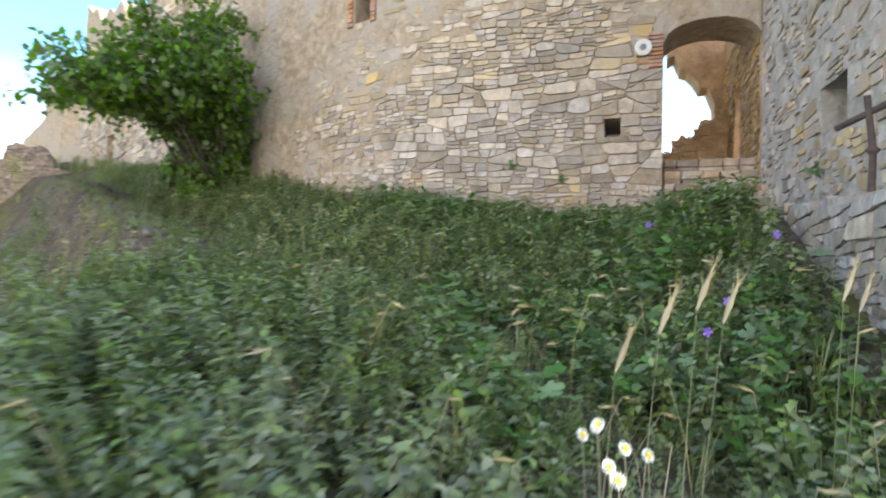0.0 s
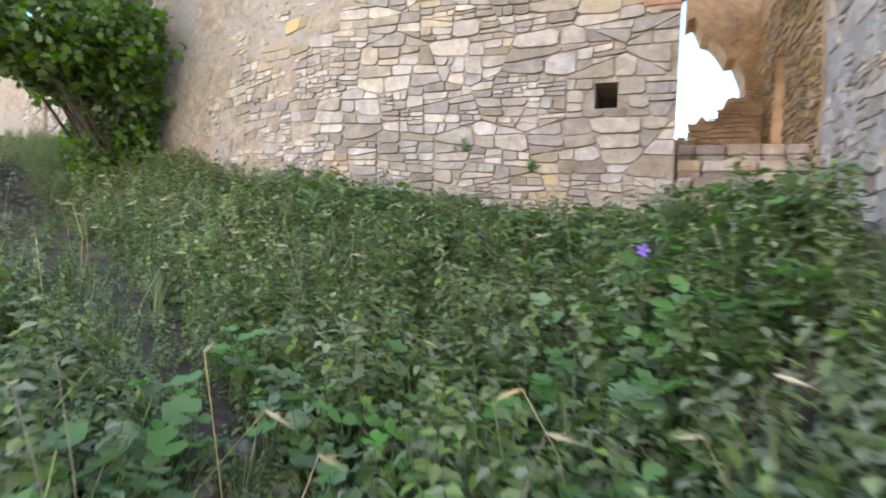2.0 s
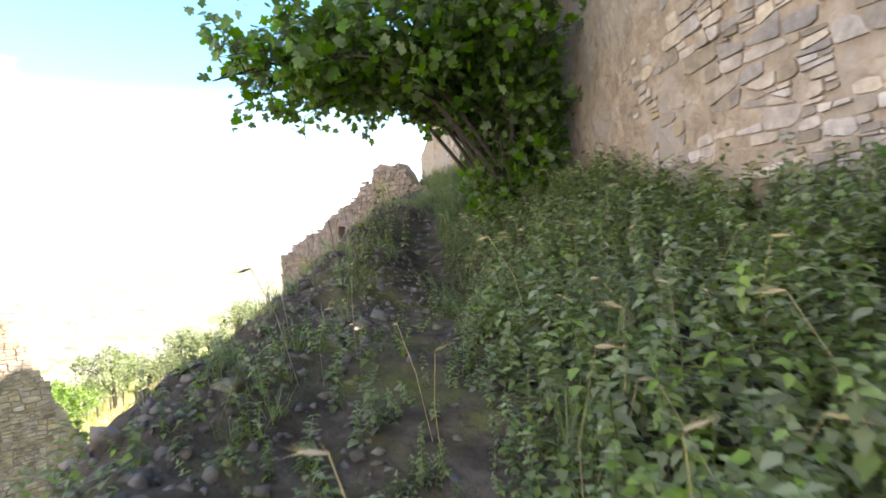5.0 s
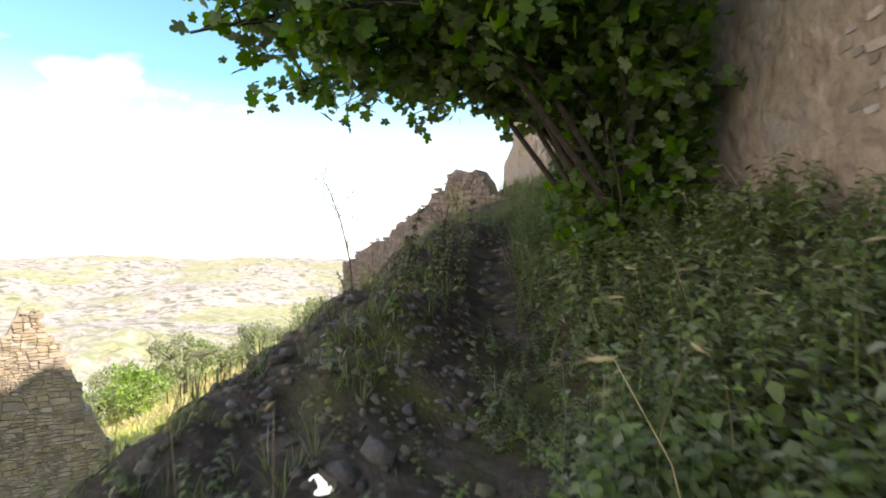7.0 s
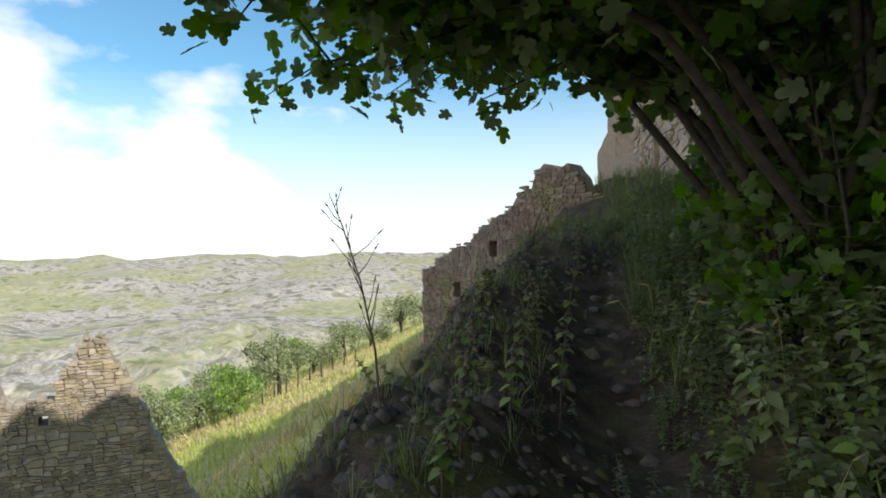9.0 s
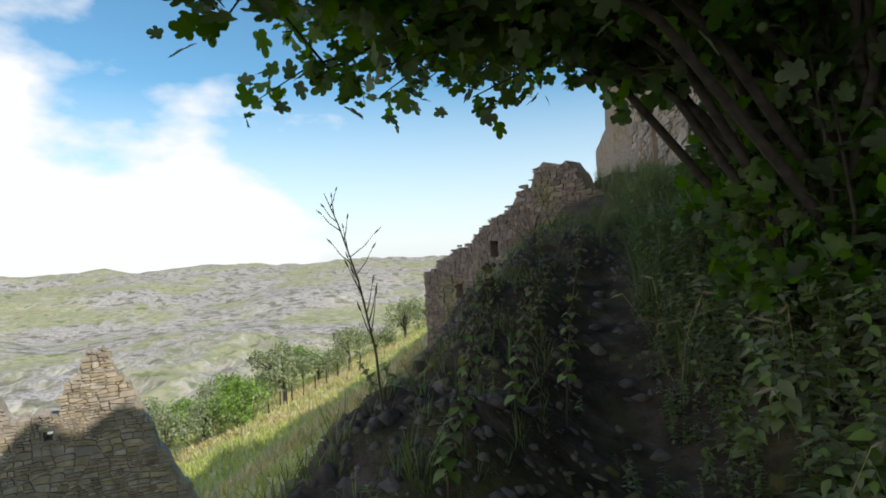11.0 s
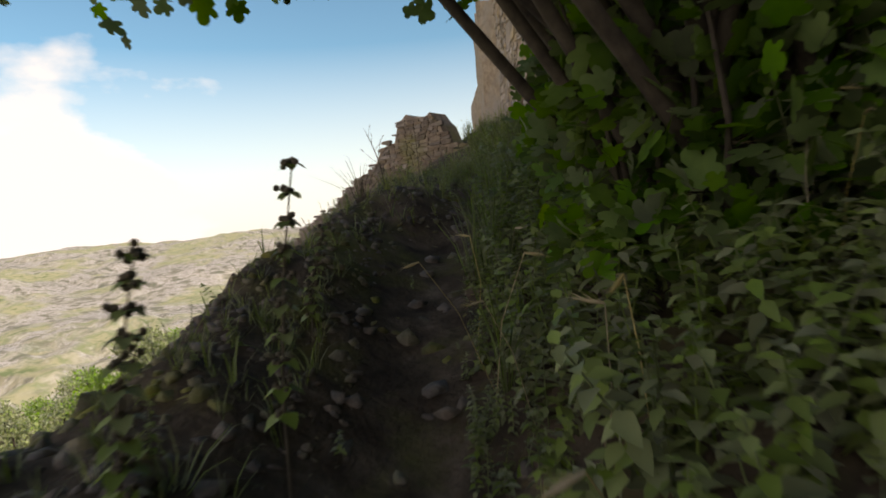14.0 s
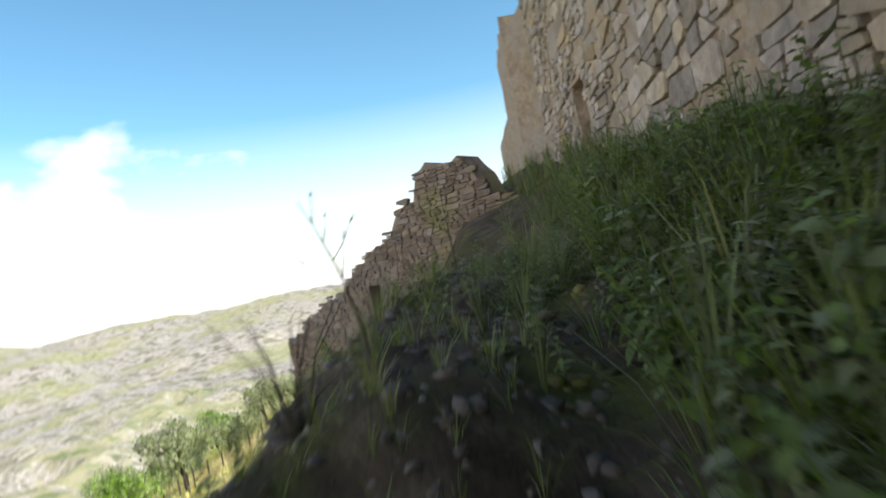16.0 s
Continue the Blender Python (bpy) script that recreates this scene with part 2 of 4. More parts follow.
# ---- mesh helpers ----
def mesh(name, verts, faces, mat):
    me = bpy.data.meshes.new(name)
    me.from_pydata([tuple(v) for v in verts], [], faces)
    me.materials.append(mat)
    me.update()
    return me


def part(name, me, parent=None, label=""):
    ob = new(name, me)
    ob.parent = parent
    return tagged(ob, label)


def tri_mesh(name, v, f, mat):
    """A mesh from arrays of corners and triangles."""
    me = bpy.data.meshes.new(name)
    v, f = np.asarray(v, dtype=np.float32), np.asarray(f, dtype=np.int32)
    me.vertices.add(len(v))
    me.vertices.foreach_set("co", v.ravel())
    me.loops.add(f.size)
    me.loops.foreach_set("vertex_index", f.ravel())
    me.polygons.add(len(f))
    me.polygons.foreach_set("loop_start", np.arange(0, f.size, 3, dtype=np.int32))
    me.update(calc_edges=True)
    me.materials.append(mat)
    return me


def repeat(v, f, mats):
    """Copies of one small shape by a stack of 4 x 4 matrices, as one pair of arrays."""
    v, f, mats = np.asarray(v, float), np.asarray(f), np.asarray(mats)
    vv = np.einsum("nij,kj->nki", mats[:, :3, :3], v) + mats[:, None, :3, 3]
    ff = f[None] + (np.arange(len(mats)) * len(v))[:, None, None]
    return vv.reshape(-1, 3), ff.reshape(-1, 3)


def join(pieces):
    vs, fs, o = [], [], 0
    for v, f in pieces:
        vs.append(np.asarray(v, float)), fs.append(np.asarray(f) + o)
        o += len(v)
    return np.concatenate(vs), np.concatenate(fs)


def tube(points, radii, sides=6):
    """A tapered tube along points, as arrays."""
    vs, fs = [], []
    pts = [Vector(p) for p in points]
    for i, p in enumerate(pts):
        d = (pts[min(i + 1, len(pts) - 1)] - pts[max(i - 1, 0)]).normalized()
        a = d.cross(Vector((0.31, 0.87, 0.2))).normalized()
        b = d.cross(a)
        for k in range(sides):
            w = 2 * math.pi * k / sides
            vs.append(p + (a * math.cos(w) + b * math.sin(w)) * radii[i])
    for i in range(len(pts) - 1):
        for k in range(sides):
            q, r = i * sides + k, i * sides + (k + 1) % sides
            fs += [(q, r, r + sides), (q, r + sides, q + sides)]
    return np.array([tuple(v) for v in vs]), np.array(fs)


rng = np.random.default_rng(7)


def turn(n, yaw=None, tilt=0.3):
    """n random turns about the upright with a little tilt, as 3 x 3 matrices."""
    a = rng.uniform(0, 2 * np.pi, n) if yaw is None else yaw
    b = rng.normal(0, tilt, n)
    c = rng.normal(0, tilt, n)
    z, o = np.zeros(n), np.ones(n)
    A = np.stack([np.cos(a), -np.sin(a), z, np.sin(a), np.cos(a), z, z, z, o], 1).reshape(n, 3, 3)
    B = np.stack([o, z, z, z, np.cos(b), -np.sin(b), z, np.sin(b), np.cos(b)], 1).reshape(n, 3, 3)
    C = np.stack([np.cos(c), z, np.sin(c), z, o, z, -np.sin(c), z, np.cos(c)], 1).reshape(n, 3, 3)
    return A @ B @ C


def place(rot, scale, x, y, z):
    m = np.zeros((len(x), 4, 4))
    m[:, :3, :3] = rot * np.asarray(scale).reshape(-1, 1, 1)
    m[:, 0, 3], m[:, 1, 3], m[:, 2, 3], m[:, 3, 3] = x, y, z, 1
    return m


# ---- the lie of the land ----
TREE = np.array([-4.4, 11.5])
DOWN, ALONG = np.array([-0.65, -0.76]), np.array([-0.76, 0.65])
TRACK = np.array([(0.6, -4.0, 0.1), (0.0, 0.0, 0.32), (0.8, 2.0, 0.58), (0.25, 4.0, 0.95), (-0.6, 5.0, 1.2), (-2.25, 7.0, 1.55), (-3.5, 8.15, 1.86),
                  (-4.07, 9.3, 1.86), (-5.4, 10.4, 2.15), (-6.6, 11.45, 2.45), (-7.1, 12.0, 2.65)])


def ripple(x, y, f, seed):
    """Smooth bumps between -1 and 1."""
    s = np.sin(f * (x * 1.00 + y * 0.31) + seed) * np.cos(f * (y * 1.13 - x * 0.22) + 1.7 * seed)
    s = s + 0.6 * np.sin(f * 2.07 * (x * 0.63 - y * 0.81) + 2.3 * seed) * np.cos(f * 1.93 * (y * 0.7 + x * 0.6) + seed)
    s = s + 0.35 * np.sin(f * 4.3 * (x * 0.4 + y * 0.92) + 0.7 * seed) * np.cos(f * 3.9 * (x * 0.95 - y * 0.2) + 3 * seed)
    return s / 1.6


def smooth(v, a, b):
    t = np.clip((v - a) / (b - a), 0, 1)
    return t * t * (3 - 2 * t)


# the stony ridge between the track and the drop
RIDGE = np.array([(-2.9, 5.9, 1.7), (-3.7, 6.8, 1.85), (-4.6, 8.0, 2.08), (-5.5, 9.14, 2.40), (-5.95, 9.85, 2.45), (-6.4, 10.4, 2.60), (-7.25, 11.35, 2.93), (-8.3, 12.6, 3.2), (-9.6, 14.2, 3.4)])


def line_near(line, x, y):
    best, zz = np.full(x.shape, 1e9), np.zeros(x.shape)
    for (x0, y0, z0), (x1, y1, z1) in zip(line[:-1], line[1:]):
        dx, dy = x1 - x0, y1 - y0
        t = np.clip(((x - x0) * dx + (y - y0) * dy) / (dx * dx + dy * dy), 0, 1)
        e = np.hypot(x - x0 - t * dx, y - y0 - t * dy)
        zz = np.where(e < best, z0 + t * (z1 - z0), zz)
        best = np.minimum(best, e)
    return best, zz


def track_near(x, y):
    return line_near(TRACK, x, y)


def brink(a):
    """How far below the wall the bank breaks off."""
    return 2.75 + 4.0 * smooth(-a, 4.0, 8.0) - 0.15 * np.clip(a, 0, 6) - 0.6 * smooth(a, 5.0, 9.0)


def land(x, y):
    x, y = np.asarray(x, float), np.asarray(y, float)
    rx, ry = x - TREE[0], y - TREE[1]
    d, a = rx * DOWN[0] + ry * DOWN[1], rx * ALONG[0] + ry * ALONG[1]
    base = 3.0 + 0.145 * np.clip(a, -12, 13)
    dp = np.maximum(d, 0)
    gentle = -0.72 * (1 - np.exp(-dp / 1.3)) - 0.05 * np.minimum(dp, 10)
    edge = brink(a)
    over = np.maximum(d - edge, 0)
    fall = -1.25 * np.minimum(over, 2.0) - 0.62 * np.clip(over - 2.0, 0, 10) - 0.34 * np.maximum(over - 12, 0)
    z = base + gentle + fall
    z = z + 0.10 * ripple(x, y, 1.3, 1.0) + 0.04 * ripple(x, y, 4.1, 2.0)
    lip = np.exp(-((d - edge + 0.5) / 0.6) ** 2) * smooth(a, -7, -5) * (1 - smooth(a, 6, 9))
    z = z + lip * 0.13 * ripple(x, y, 2.2, 5.0)
    z = z + 0.62 * np.exp(-((x - 2.5) / 0.95) ** 2) * smooth(y, 1.2, 2.8) * (1 - smooth(y, 4.8, 6.6))
    e, tz = track_near(x, y)
    w = np.exp(-(e / (0.75 - 0.27 * smooth(a, -3.0, -0.5))) ** 2)
    f, hz = line_near(RIDGE, x, y)
    ends = smooth(a, -5.8, -4.6) * (1 - smooth(a, 5.0, 6.5))
    bump = (hz + 0.07 * ripple(x, y, 2.6, 5.5) + 0.05 * ripple(x, y, 6.3, 1.5) - z) * np.exp(-(f / 0.55) ** 4) * ends
    z = z + np.maximum(bump, 0)
    z = z * (1 - w) + (tz + 0.03 * ripple(x, y, 5.0, 3.0)) * w
    r = np.hypot(x + 4, y - 8)
    # valley floor and clay hills
    valley = -190 + 26 * ripple(x, y, 0.0042, 4.0) * smooth(r, 300, 1200)
    gull = np.abs(ripple(x, y, 0.021, 6.0))
    hills = smooth(r, 1900, 4700) * 150 + smooth(r, 1500, 3000) * (24 * ripple(x, y, 0.0031, 8.0) + 30 * (1 - gull) * (0.6 + 0.5 * ripple(x, y, 0.0061, 2.0)))
    spur = (1 - gull) * 26 * smooth(r, 350, 700) * (1 - smooth(r, 1300, 1700))
    z = np.maximum(z, -70 - 0.18 * r)
    k = smooth(r, 90, 700)
    return z * (1 - k) + (valley + hills + spur) * k


radii = np.concatenate([np.linspace(0.05, 14, 150), 14 * (4950 / 14) ** (np.arange(1, 210) / 209)])
SPOKES = 560
ang = np.arange(SPOKES) * 2 * np.pi / SPOKES
gx, gy = -4 + np.outer(radii, np.cos(ang)), 8 + np.outer(radii, np.sin(ang))
gz = land(gx, gy)
gv = np.stack([gx.ravel(), gy.ravel(), gz.ravel()], 1)
i, k = np.meshgrid(np.arange(len(radii) - 1), np.arange(SPOKES), indexing="ij")
a0, a1 = i * SPOKES + k, i * SPOKES + (k + 1) % SPOKES
gf = np.concatenate([np.stack([a0, a0 + SPOKES, a1 + SPOKES], -1).reshape(-1, 3), np.stack([a0, a1 + SPOKES, a1], -1).reshape(-1, 3)])
gme = tri_mesh("ground", gv, gf, M_GROUND)
gme.polygons.foreach_set("use_smooth", np.ones(len(gf), dtype=bool))
tagged(new("ground", gme), "steep hillside of soil and dry meadow above a clay valley", "ground", kind="structure")


# ---- walls ----
class Line:
    """A run of wall in plan; at(s, z, out) is a point s metres along its face, out metres in front."""

    def __init__(self, pts):
        self.p = [Vector((*q, 0)) for q in pts]
        self.l = [0.0]
        for q, r in zip(self.p[:-1], self.p[1:]):
            self.l.append(self.l[-1] + (r - q).length)
        self.length = self.l[-1]

    def at(self, s, z, out=0.0):
        i = 0
        while i < len(self.l) - 2 and s > self.l[i + 1]:
            i += 1
        q, r = self.p[i], self.p[i + 1]
        u = (r - q).normalized()
        nrm = Vector((-u.y, u.x, 0))
        # blend the normals near a bend
        if s > self.l[i + 1] - 0.3 and i + 2 < len(self.p):
            v = (self.p[i + 2] - r).normalized()
            nrm = nrm.lerp(Vector((-v.y, v.x, 0)), 0.5 * (s - self.l[i + 1] + 0.3) / 0.3).normalized()
        elif s < self.l[i] + 0.3 and i > 0:
            v = (q - self.p[i - 1]).normalized()
            nrm = nrm.lerp(Vector((-v.y, v.x, 0)), 0.5 * (self.l[i] + 0.3 - s) / 0.3).normalized()
        return q + u * (s - self.l[i]) + nrm * out + Vector((0, 0, z))


def wall_body(line, s0, s1, low, high, thick, holes=(), step=0.35):
    """A wall with thickness, an uneven foot and top and openings that go through; low and high are functions of s."""
    ss = sorted({round(s0 + (s1 - s0) * q / max(2, round((s1 - s0) / step)), 4) for q in range(max(2, round((s1 - s0) / step)) + 1)}
                | {h for H in holes for h in (H[0], H[1])} | {v for v in line.l if s0 < v < s1})
    n = 26
    cuts = sorted({h for H in holes for h in (H[2], H[3])})
    vs, fs, idx = [], [], {}

    def vid(i, j, side):
        key = (i, j, side)
        if key not in idx:
            s = ss[i]
            lo, hi = low(s), high(s)
            z = zs[j] if 0 < j < len(zs) - 1 else (lo if j == 0 else hi)
            z = min(max(z, lo), hi)
            idx[key] = len(vs)
            vs.append(line.at(s, z, -thick if side else 0.012 * math.sin(7 * s + 5 * z)))
        return idx[key]

    zmin, zmax = min(low(s) for s in ss), max(high(s) for s in ss)
    zs = sorted({round(zmin + (zmax - zmin) * q / n, 4) for q in range(n + 1)} | set(cuts))

    def solid(i, j):
        if not (0 <= i < len(ss) - 1 and 0 <= j < len(zs) - 1):
            return False
        s, z = (ss[i] + ss[i + 1]) / 2, (zs[j] + zs[j + 1]) / 2
        return not any(H[0] < s < H[1] and H[2] < z < H[3] for H in holes)

    for i in range(len(ss) - 1):
        for j in range(len(zs) - 1):
            if not solid(i, j):
                continue
            a, b, c, d = ((i, j), (i + 1, j), (i + 1, j + 1), (i, j + 1))
            fs.append([vid(*q, 0) for q in (a, d, c, b)])
            fs.append([vid(*q, 1) for q in (a, b, c, d)])
            for p, q, ni, nj in ((a, b, i, j - 1), (b, c, i + 1, j), (c, d, i, j + 1), (d, a, i - 1, j)):
                if not solid(ni, nj):
                    fs.append([vid(*p, 0), vid(*q, 0), vid(*q, 1), vid(*p, 1)])
    return vs, fs


def clip(poly, mx, mz, nx, nz):
    """The side of a convex outline that lies behind the line through (mx, mz) with normal (nx, nz)."""
    out = []
    for q, (x0, z0) in enumerate(poly):
        x1, z1 = poly[(q + 1) % len(poly)]
        d0, d1 = (x0 - mx) * nx + (z0 - mz) * nz, (x1 - mx) * nx + (z1 - mz) * nz
        if d0 <= 0:
            out.append((x0, z0))
        if d0 * d1 < 0:
            t = d0 / (d0 - d1)
            out.append((x0 + (x1 - x0) * t, z0 + (z1 - z0) * t))
    return out


def stones(line, s0, s1, z0, z1, size, holes, rnd, proud=0.03, skip=None, low=None, high=None, fade=None):
    """Random rubble on a wall's face: loose lumps of masonry, each split into fitted stones; a list of (s, z, corners, faces)."""
    cw, ch = 3.4 * size[0], 3.4 * size[1]
    cells = {}
    for a in range(-2, int((s1 - s0) / cw) + 3):
        for b in range(-2, int((z1 - z0) / ch) + 3):
            cells[a, b] = (s0 + (a + 0.5 * (b % 2) + rnd.uniform(-0.3, 0.3)) * cw, z0 + (b + rnd.uniform(-0.22, 0.22)) * ch)
    lumps = []
    for (a, b), (c, m) in cells.items():
        poly = [(c - cw * 1.5, m - ch * 1.5), (c + cw * 1.5, m - ch * 1.5), (c + cw * 1.5, m + ch * 1.5), (c - cw * 1.5, m + ch * 1.5)]
        for (e, f), (x_, z_) in cells.items():
            if (e, f) != (a, b) and abs(e - a) < 3 and abs(f - b) < 3 and len(poly) > 2:
                poly = clip(poly, (c + x_) / 2, (m + z_) / 2, x_ - c, (z_ - m) * (cw / ch) ** 2)
        if len(poly) > 2:
            lumps.append((poly, rnd.choice((0.75, 0.95, 1.1, 1.4))))
    pieces, out = [], []
    while lumps:
        poly, big = lumps.pop()
        xs, zs = [v[0] for v in poly], [v[1] for v in poly]
        w, h = max(xs) - min(xs), max(zs) - min(zs)
        rw, rh = w / (size[0] * big * rnd.uniform(0.9, 1.9)), h / (size[1] * big * rnd.uniform(0.9, 1.7))
        if max(rw, rh) < 1:
            pieces.append(poly)
            continue
        t = rnd.uniform(0.33, 0.67)
        mx, mz = min(xs) + w * t, min(zs) + h * t
        ang = rnd.gauss(0, 0.14) if rw > rh else math.pi / 2 + rnd.gauss(0, 0.07)
        nx, nz = math.cos(ang), math.sin(ang)
        for sg in (1, -1):
            half = clip(poly, mx, mz, sg * nx, sg * nz)
            if len(half) > 2:
                lumps.append((half, big * rnd.uniform(0.85, 1.1)))
    for poly in pieces:
        c, m = sum(v[0] for v in poly) / len(poly), sum(v[1] for v in poly) / len(poly)
        if not (s0 < c < s1 and z0 < m < z1) or (low and m < low(c)) or (high and m > high(c)) or (skip and skip(c, m, rnd)):
            continue
        poly = [(min(max(x_, s0), s1), z_) for x_, z_ in poly]
        if any(H[0] - 0.02 < c < H[1] + 0.02 and H[2] - 0.02 < m < H[3] + 0.02 for H in holes):
            continue
        for H in holes:
            if H[0] - size[0] < c < H[1] + size[0] and H[2] - size[1] < m < H[3] + size[1]:
                for mx, nx, edge in ((H[0], 1, c < H[0]), (H[1], -1, c > H[1])):
                    if edge and H[2] < m < H[3]:
                        poly = clip(poly, mx, m, nx, 0)
                for mz, nz, edge in ((H[2], 1, m <= H[2]), (H[3], -1, m >= H[3])):
                    if edge:
                        poly = clip(poly, c, mz, 0, nz)
        if len(poly) < 3:
            continue
        # knock off the corners, leave a joint all round
        ring = []
        for q, v in enumerate(poly):
            u_, n_ = poly[q - 1], poly[(q + 1) % len(poly)]
            t = rnd.uniform(0.04, 0.24)
            ring += [(v[0] + (u_[0] - v[0]) * t, v[1] + (u_[1] - v[1]) * t), (v[0] + (n_[0] - v[0]) * t, v[1] + (n_[1] - v[1]) * t)]
        sx, sz = max(v[0] for v in ring) - min(v[0] for v in ring), max(v[1] for v in ring) - min(v[1] for v in ring)
        if sx < 0.03 or sz < 0.025:
            continue
        g = rnd.uniform(0.002, 0.010)
        fx, fz = max(0.6, 1 - 2 * g / sx), max(0.6, 1 - 2 * g / sz)
        mid = (sum(v[0] for v in ring) / len(ring), sum(v[1] for v in ring) / len(ring))
        e = proud * rnd.uniform(0.55, 1.35) * (fade(c, m) if fade else 1.0)
        ta, tb = rnd.uniform(-0.04, 0.04), rnd.uniform(-0.10, 0.06)
        n = len(ring)
        vs = []
        for kx, o in ((1.0, -0.04), (0.99, 0.6 * e), (0.945, e)):
            for x_, z_ in ring:
                dx, dz = (x_ - mid[0]) * fx * kx, (z_ - mid[1]) * fz * kx
                vs.append(line.at(mid[0] + dx, mid[1] + dz, o + (ta * dx + tb * dz if o > 0 else 0)))
        fs = [(t + q, t + n + q, t + n + (q + 1) % n, t + (q + 1) % n) for t in (0, n) for q in range(n)]
        fs.append(tuple(range(3 * n - 1, 2 * n - 1, -1)))
        out.append((c, m, vs, fs))
    return out


def lay(parent, items, mat_piece, mat_rest, name, want):
    """The stones that want() picks become pieces of their own (300 at most), the rest one mesh."""
    rest_v, rest_f, count = [], [], 0
    for c, m, vs, fs in items:
        if count < 300 and want(c, m):
            o = sum(vs, Vector()) / len(vs)
            ob = part(name, mesh(name, [v - o for v in vs], fs, mat_piece), parent)
            ob.location = o
            count += 1
        else:
            b = len(rest_v)
            rest_v += vs
            rest_f += [tuple(i + b for i in f) for f in fs]
    if rest_v:
        tagged(part("stonework", mesh("stonework", rest_v, rest_f, mat_rest), parent), "small rubble stones set in mortar", kind="stuff")


def foot(s_line):
    return lambda s: float(land(s_line.at(s, 0).x, s_line.at(s, 0).y)) - 0.5


R1 = random.Random(3)
MAIN = Line([(2.72, 7.81), (-0.88, 8.91), (-2.05, 9.68), (-4.2, 11.62), (-4.9, 12.25), (-13.7, 20.4)])
HOLES = [(0.54, 0.76, 3.36, 3.62), (4.55, 4.90, 5.55, 6.25), (8.05, 8.22, 4.05, 4.25)]


def main_top(s):
    return 9.6 + 0.9 * math.sin(0.35 * s) + 0.25 * math.sin(1.9 * s) - 0.2 * math.sin(4.7 * s)


NICHE = (17.25, 17.95, 4.1, 5.5)
wall_main = tagged(new("wall_main", mesh("wall_main", *wall_body(MAIN, 0, MAIN.length, foot(MAIN), main_top, 1.0, HOLES[:2] + [NICHE]), M_PLASTER)),
                   "tall rubble stone castle wall with worn plaster", "wall", kind="structure")
tagged(new("wall_niche", mesh("wall_niche", *wall_body(Line([MAIN.at(17.1, 0, -0.35).xy, MAIN.at(18.1, 0, -0.35).xy]), 0, 0.92, lambda s: 3.6, lambda s: 5.0, 0.3), M_BRICK)),
       "brick filling of a blocked doorway", "wall", kind="structure")
# unseen backing, added so no sky or sun comes through the openings
tagged(new("light_block_main", mesh("light_block_main", *wall_body(Line([MAIN.at(0.35, 0, -2.2).xy, MAIN.at(4.5, 0, -2.2).xy, MAIN.at(9.0, 0, -2.2).xy]), 0, 8.3, lambda s: 2.0, lambda s: 9.5 + 0.2 * math.sin(2 * s), 0.5), M_PLASTER)),
       "added backing that keeps the main wall's openings dark", "wall", kind="structure")

# the doorway
DOOR = Line([(3.86, 7.465), (2.72, 7.81)])
tagged(new("wall_arch", mesh("wall_arch", *wall_body(DOOR, 0, DOOR.length, lambda s: 4.60 + 0.30 * math.sqrt(max(0, 1 - ((s - 0.59) / 0.6) ** 2)), lambda s: 9.0, 0.85, step=0.06), M_PLASTER)),
       "low stone arch over the ruined doorway", "arch", kind="structure")
PASSAGE = Line([(3.88, 7.52), (5.15, 11.6)])
R2 = random.Random(5)
w = tagged(new("wall_passage", mesh("wall_passage", *wall_body(PASSAGE, 0, PASSAGE.length, lambda s: 2.2, lambda s: 5.9 + 0.3 * math.sin(3 * s), 0.7, [(1.55, 2.2, 3.3, 4.55)]), M_OCHRE)),
           "ochre rubble side wall of the passage", "wall", kind="structure")
lay(w, stones(PASSAGE, 0.05, PASSAGE.length, 2.6, 5.3, (0.24, 0.075), [(1.55, 2.2, 3.3, 4.55)], R2, 0.025), M_OCHRE, M_OCHRE, "stone", lambda c, m: False)
BACK = Line([(5.2, 10.75), (3.9, 11.15)])
w = tagged(new("wall_back", mesh("wall_back", *wall_body(BACK, 0, 1.3, lambda s: 2.4 if s < 0.42 else 4.75 + 1.1 * (s - 0.42) + 0.1 * math.sin(23 * s), lambda s: 6.4, 0.6, step=0.12), M_OCHRE)),
           "broken ochre wall at the passage's end", "wall", kind="structure")
LOW = Line([(4.75, 10.2), (2.6, 10.9)])
w = tagged(new("wall_low", mesh("wall_low", *wall_body(LOW, 0, 2.2, lambda s: 2.4, lambda s: 4.5 - 0.75 * s + 0.12 * math.sin(17 * s), 0.5, step=0.1), M_OCHRE)),
           "low broken wall of ochre rubble in the passage", "wall", kind="structure")
lay(w, stones(LOW, 0.02, 2.2, 2.8, 4.5, (0.2, 0.09), [], R2, 0.03, high=lambda s: 4.5 - 0.75 * s), M_OCHRE, M_OCHRE, "stone", lambda c, m: True)
PFLOOR = [DOOR.at(-0.1, 3.08, -0.45), DOOR.at(1.3, 3.08, -0.45), DOOR.at(1.6, 3.08, -4.2), DOOR.at(-1.2, 3.08, -4.2)]
tagged(new("floor", mesh("floor", PFLOOR + [p - Vector((0, 0, 1.0)) for p in PFLOOR], [(0, 1, 2, 3), (7, 6, 5, 4), (0, 4, 5, 1), (1, 5, 6, 2), (2, 6, 7, 3), (3, 7, 4, 0)], M_OCHRE)),
       "worn stone floor of the passage", "floor", kind="structure")


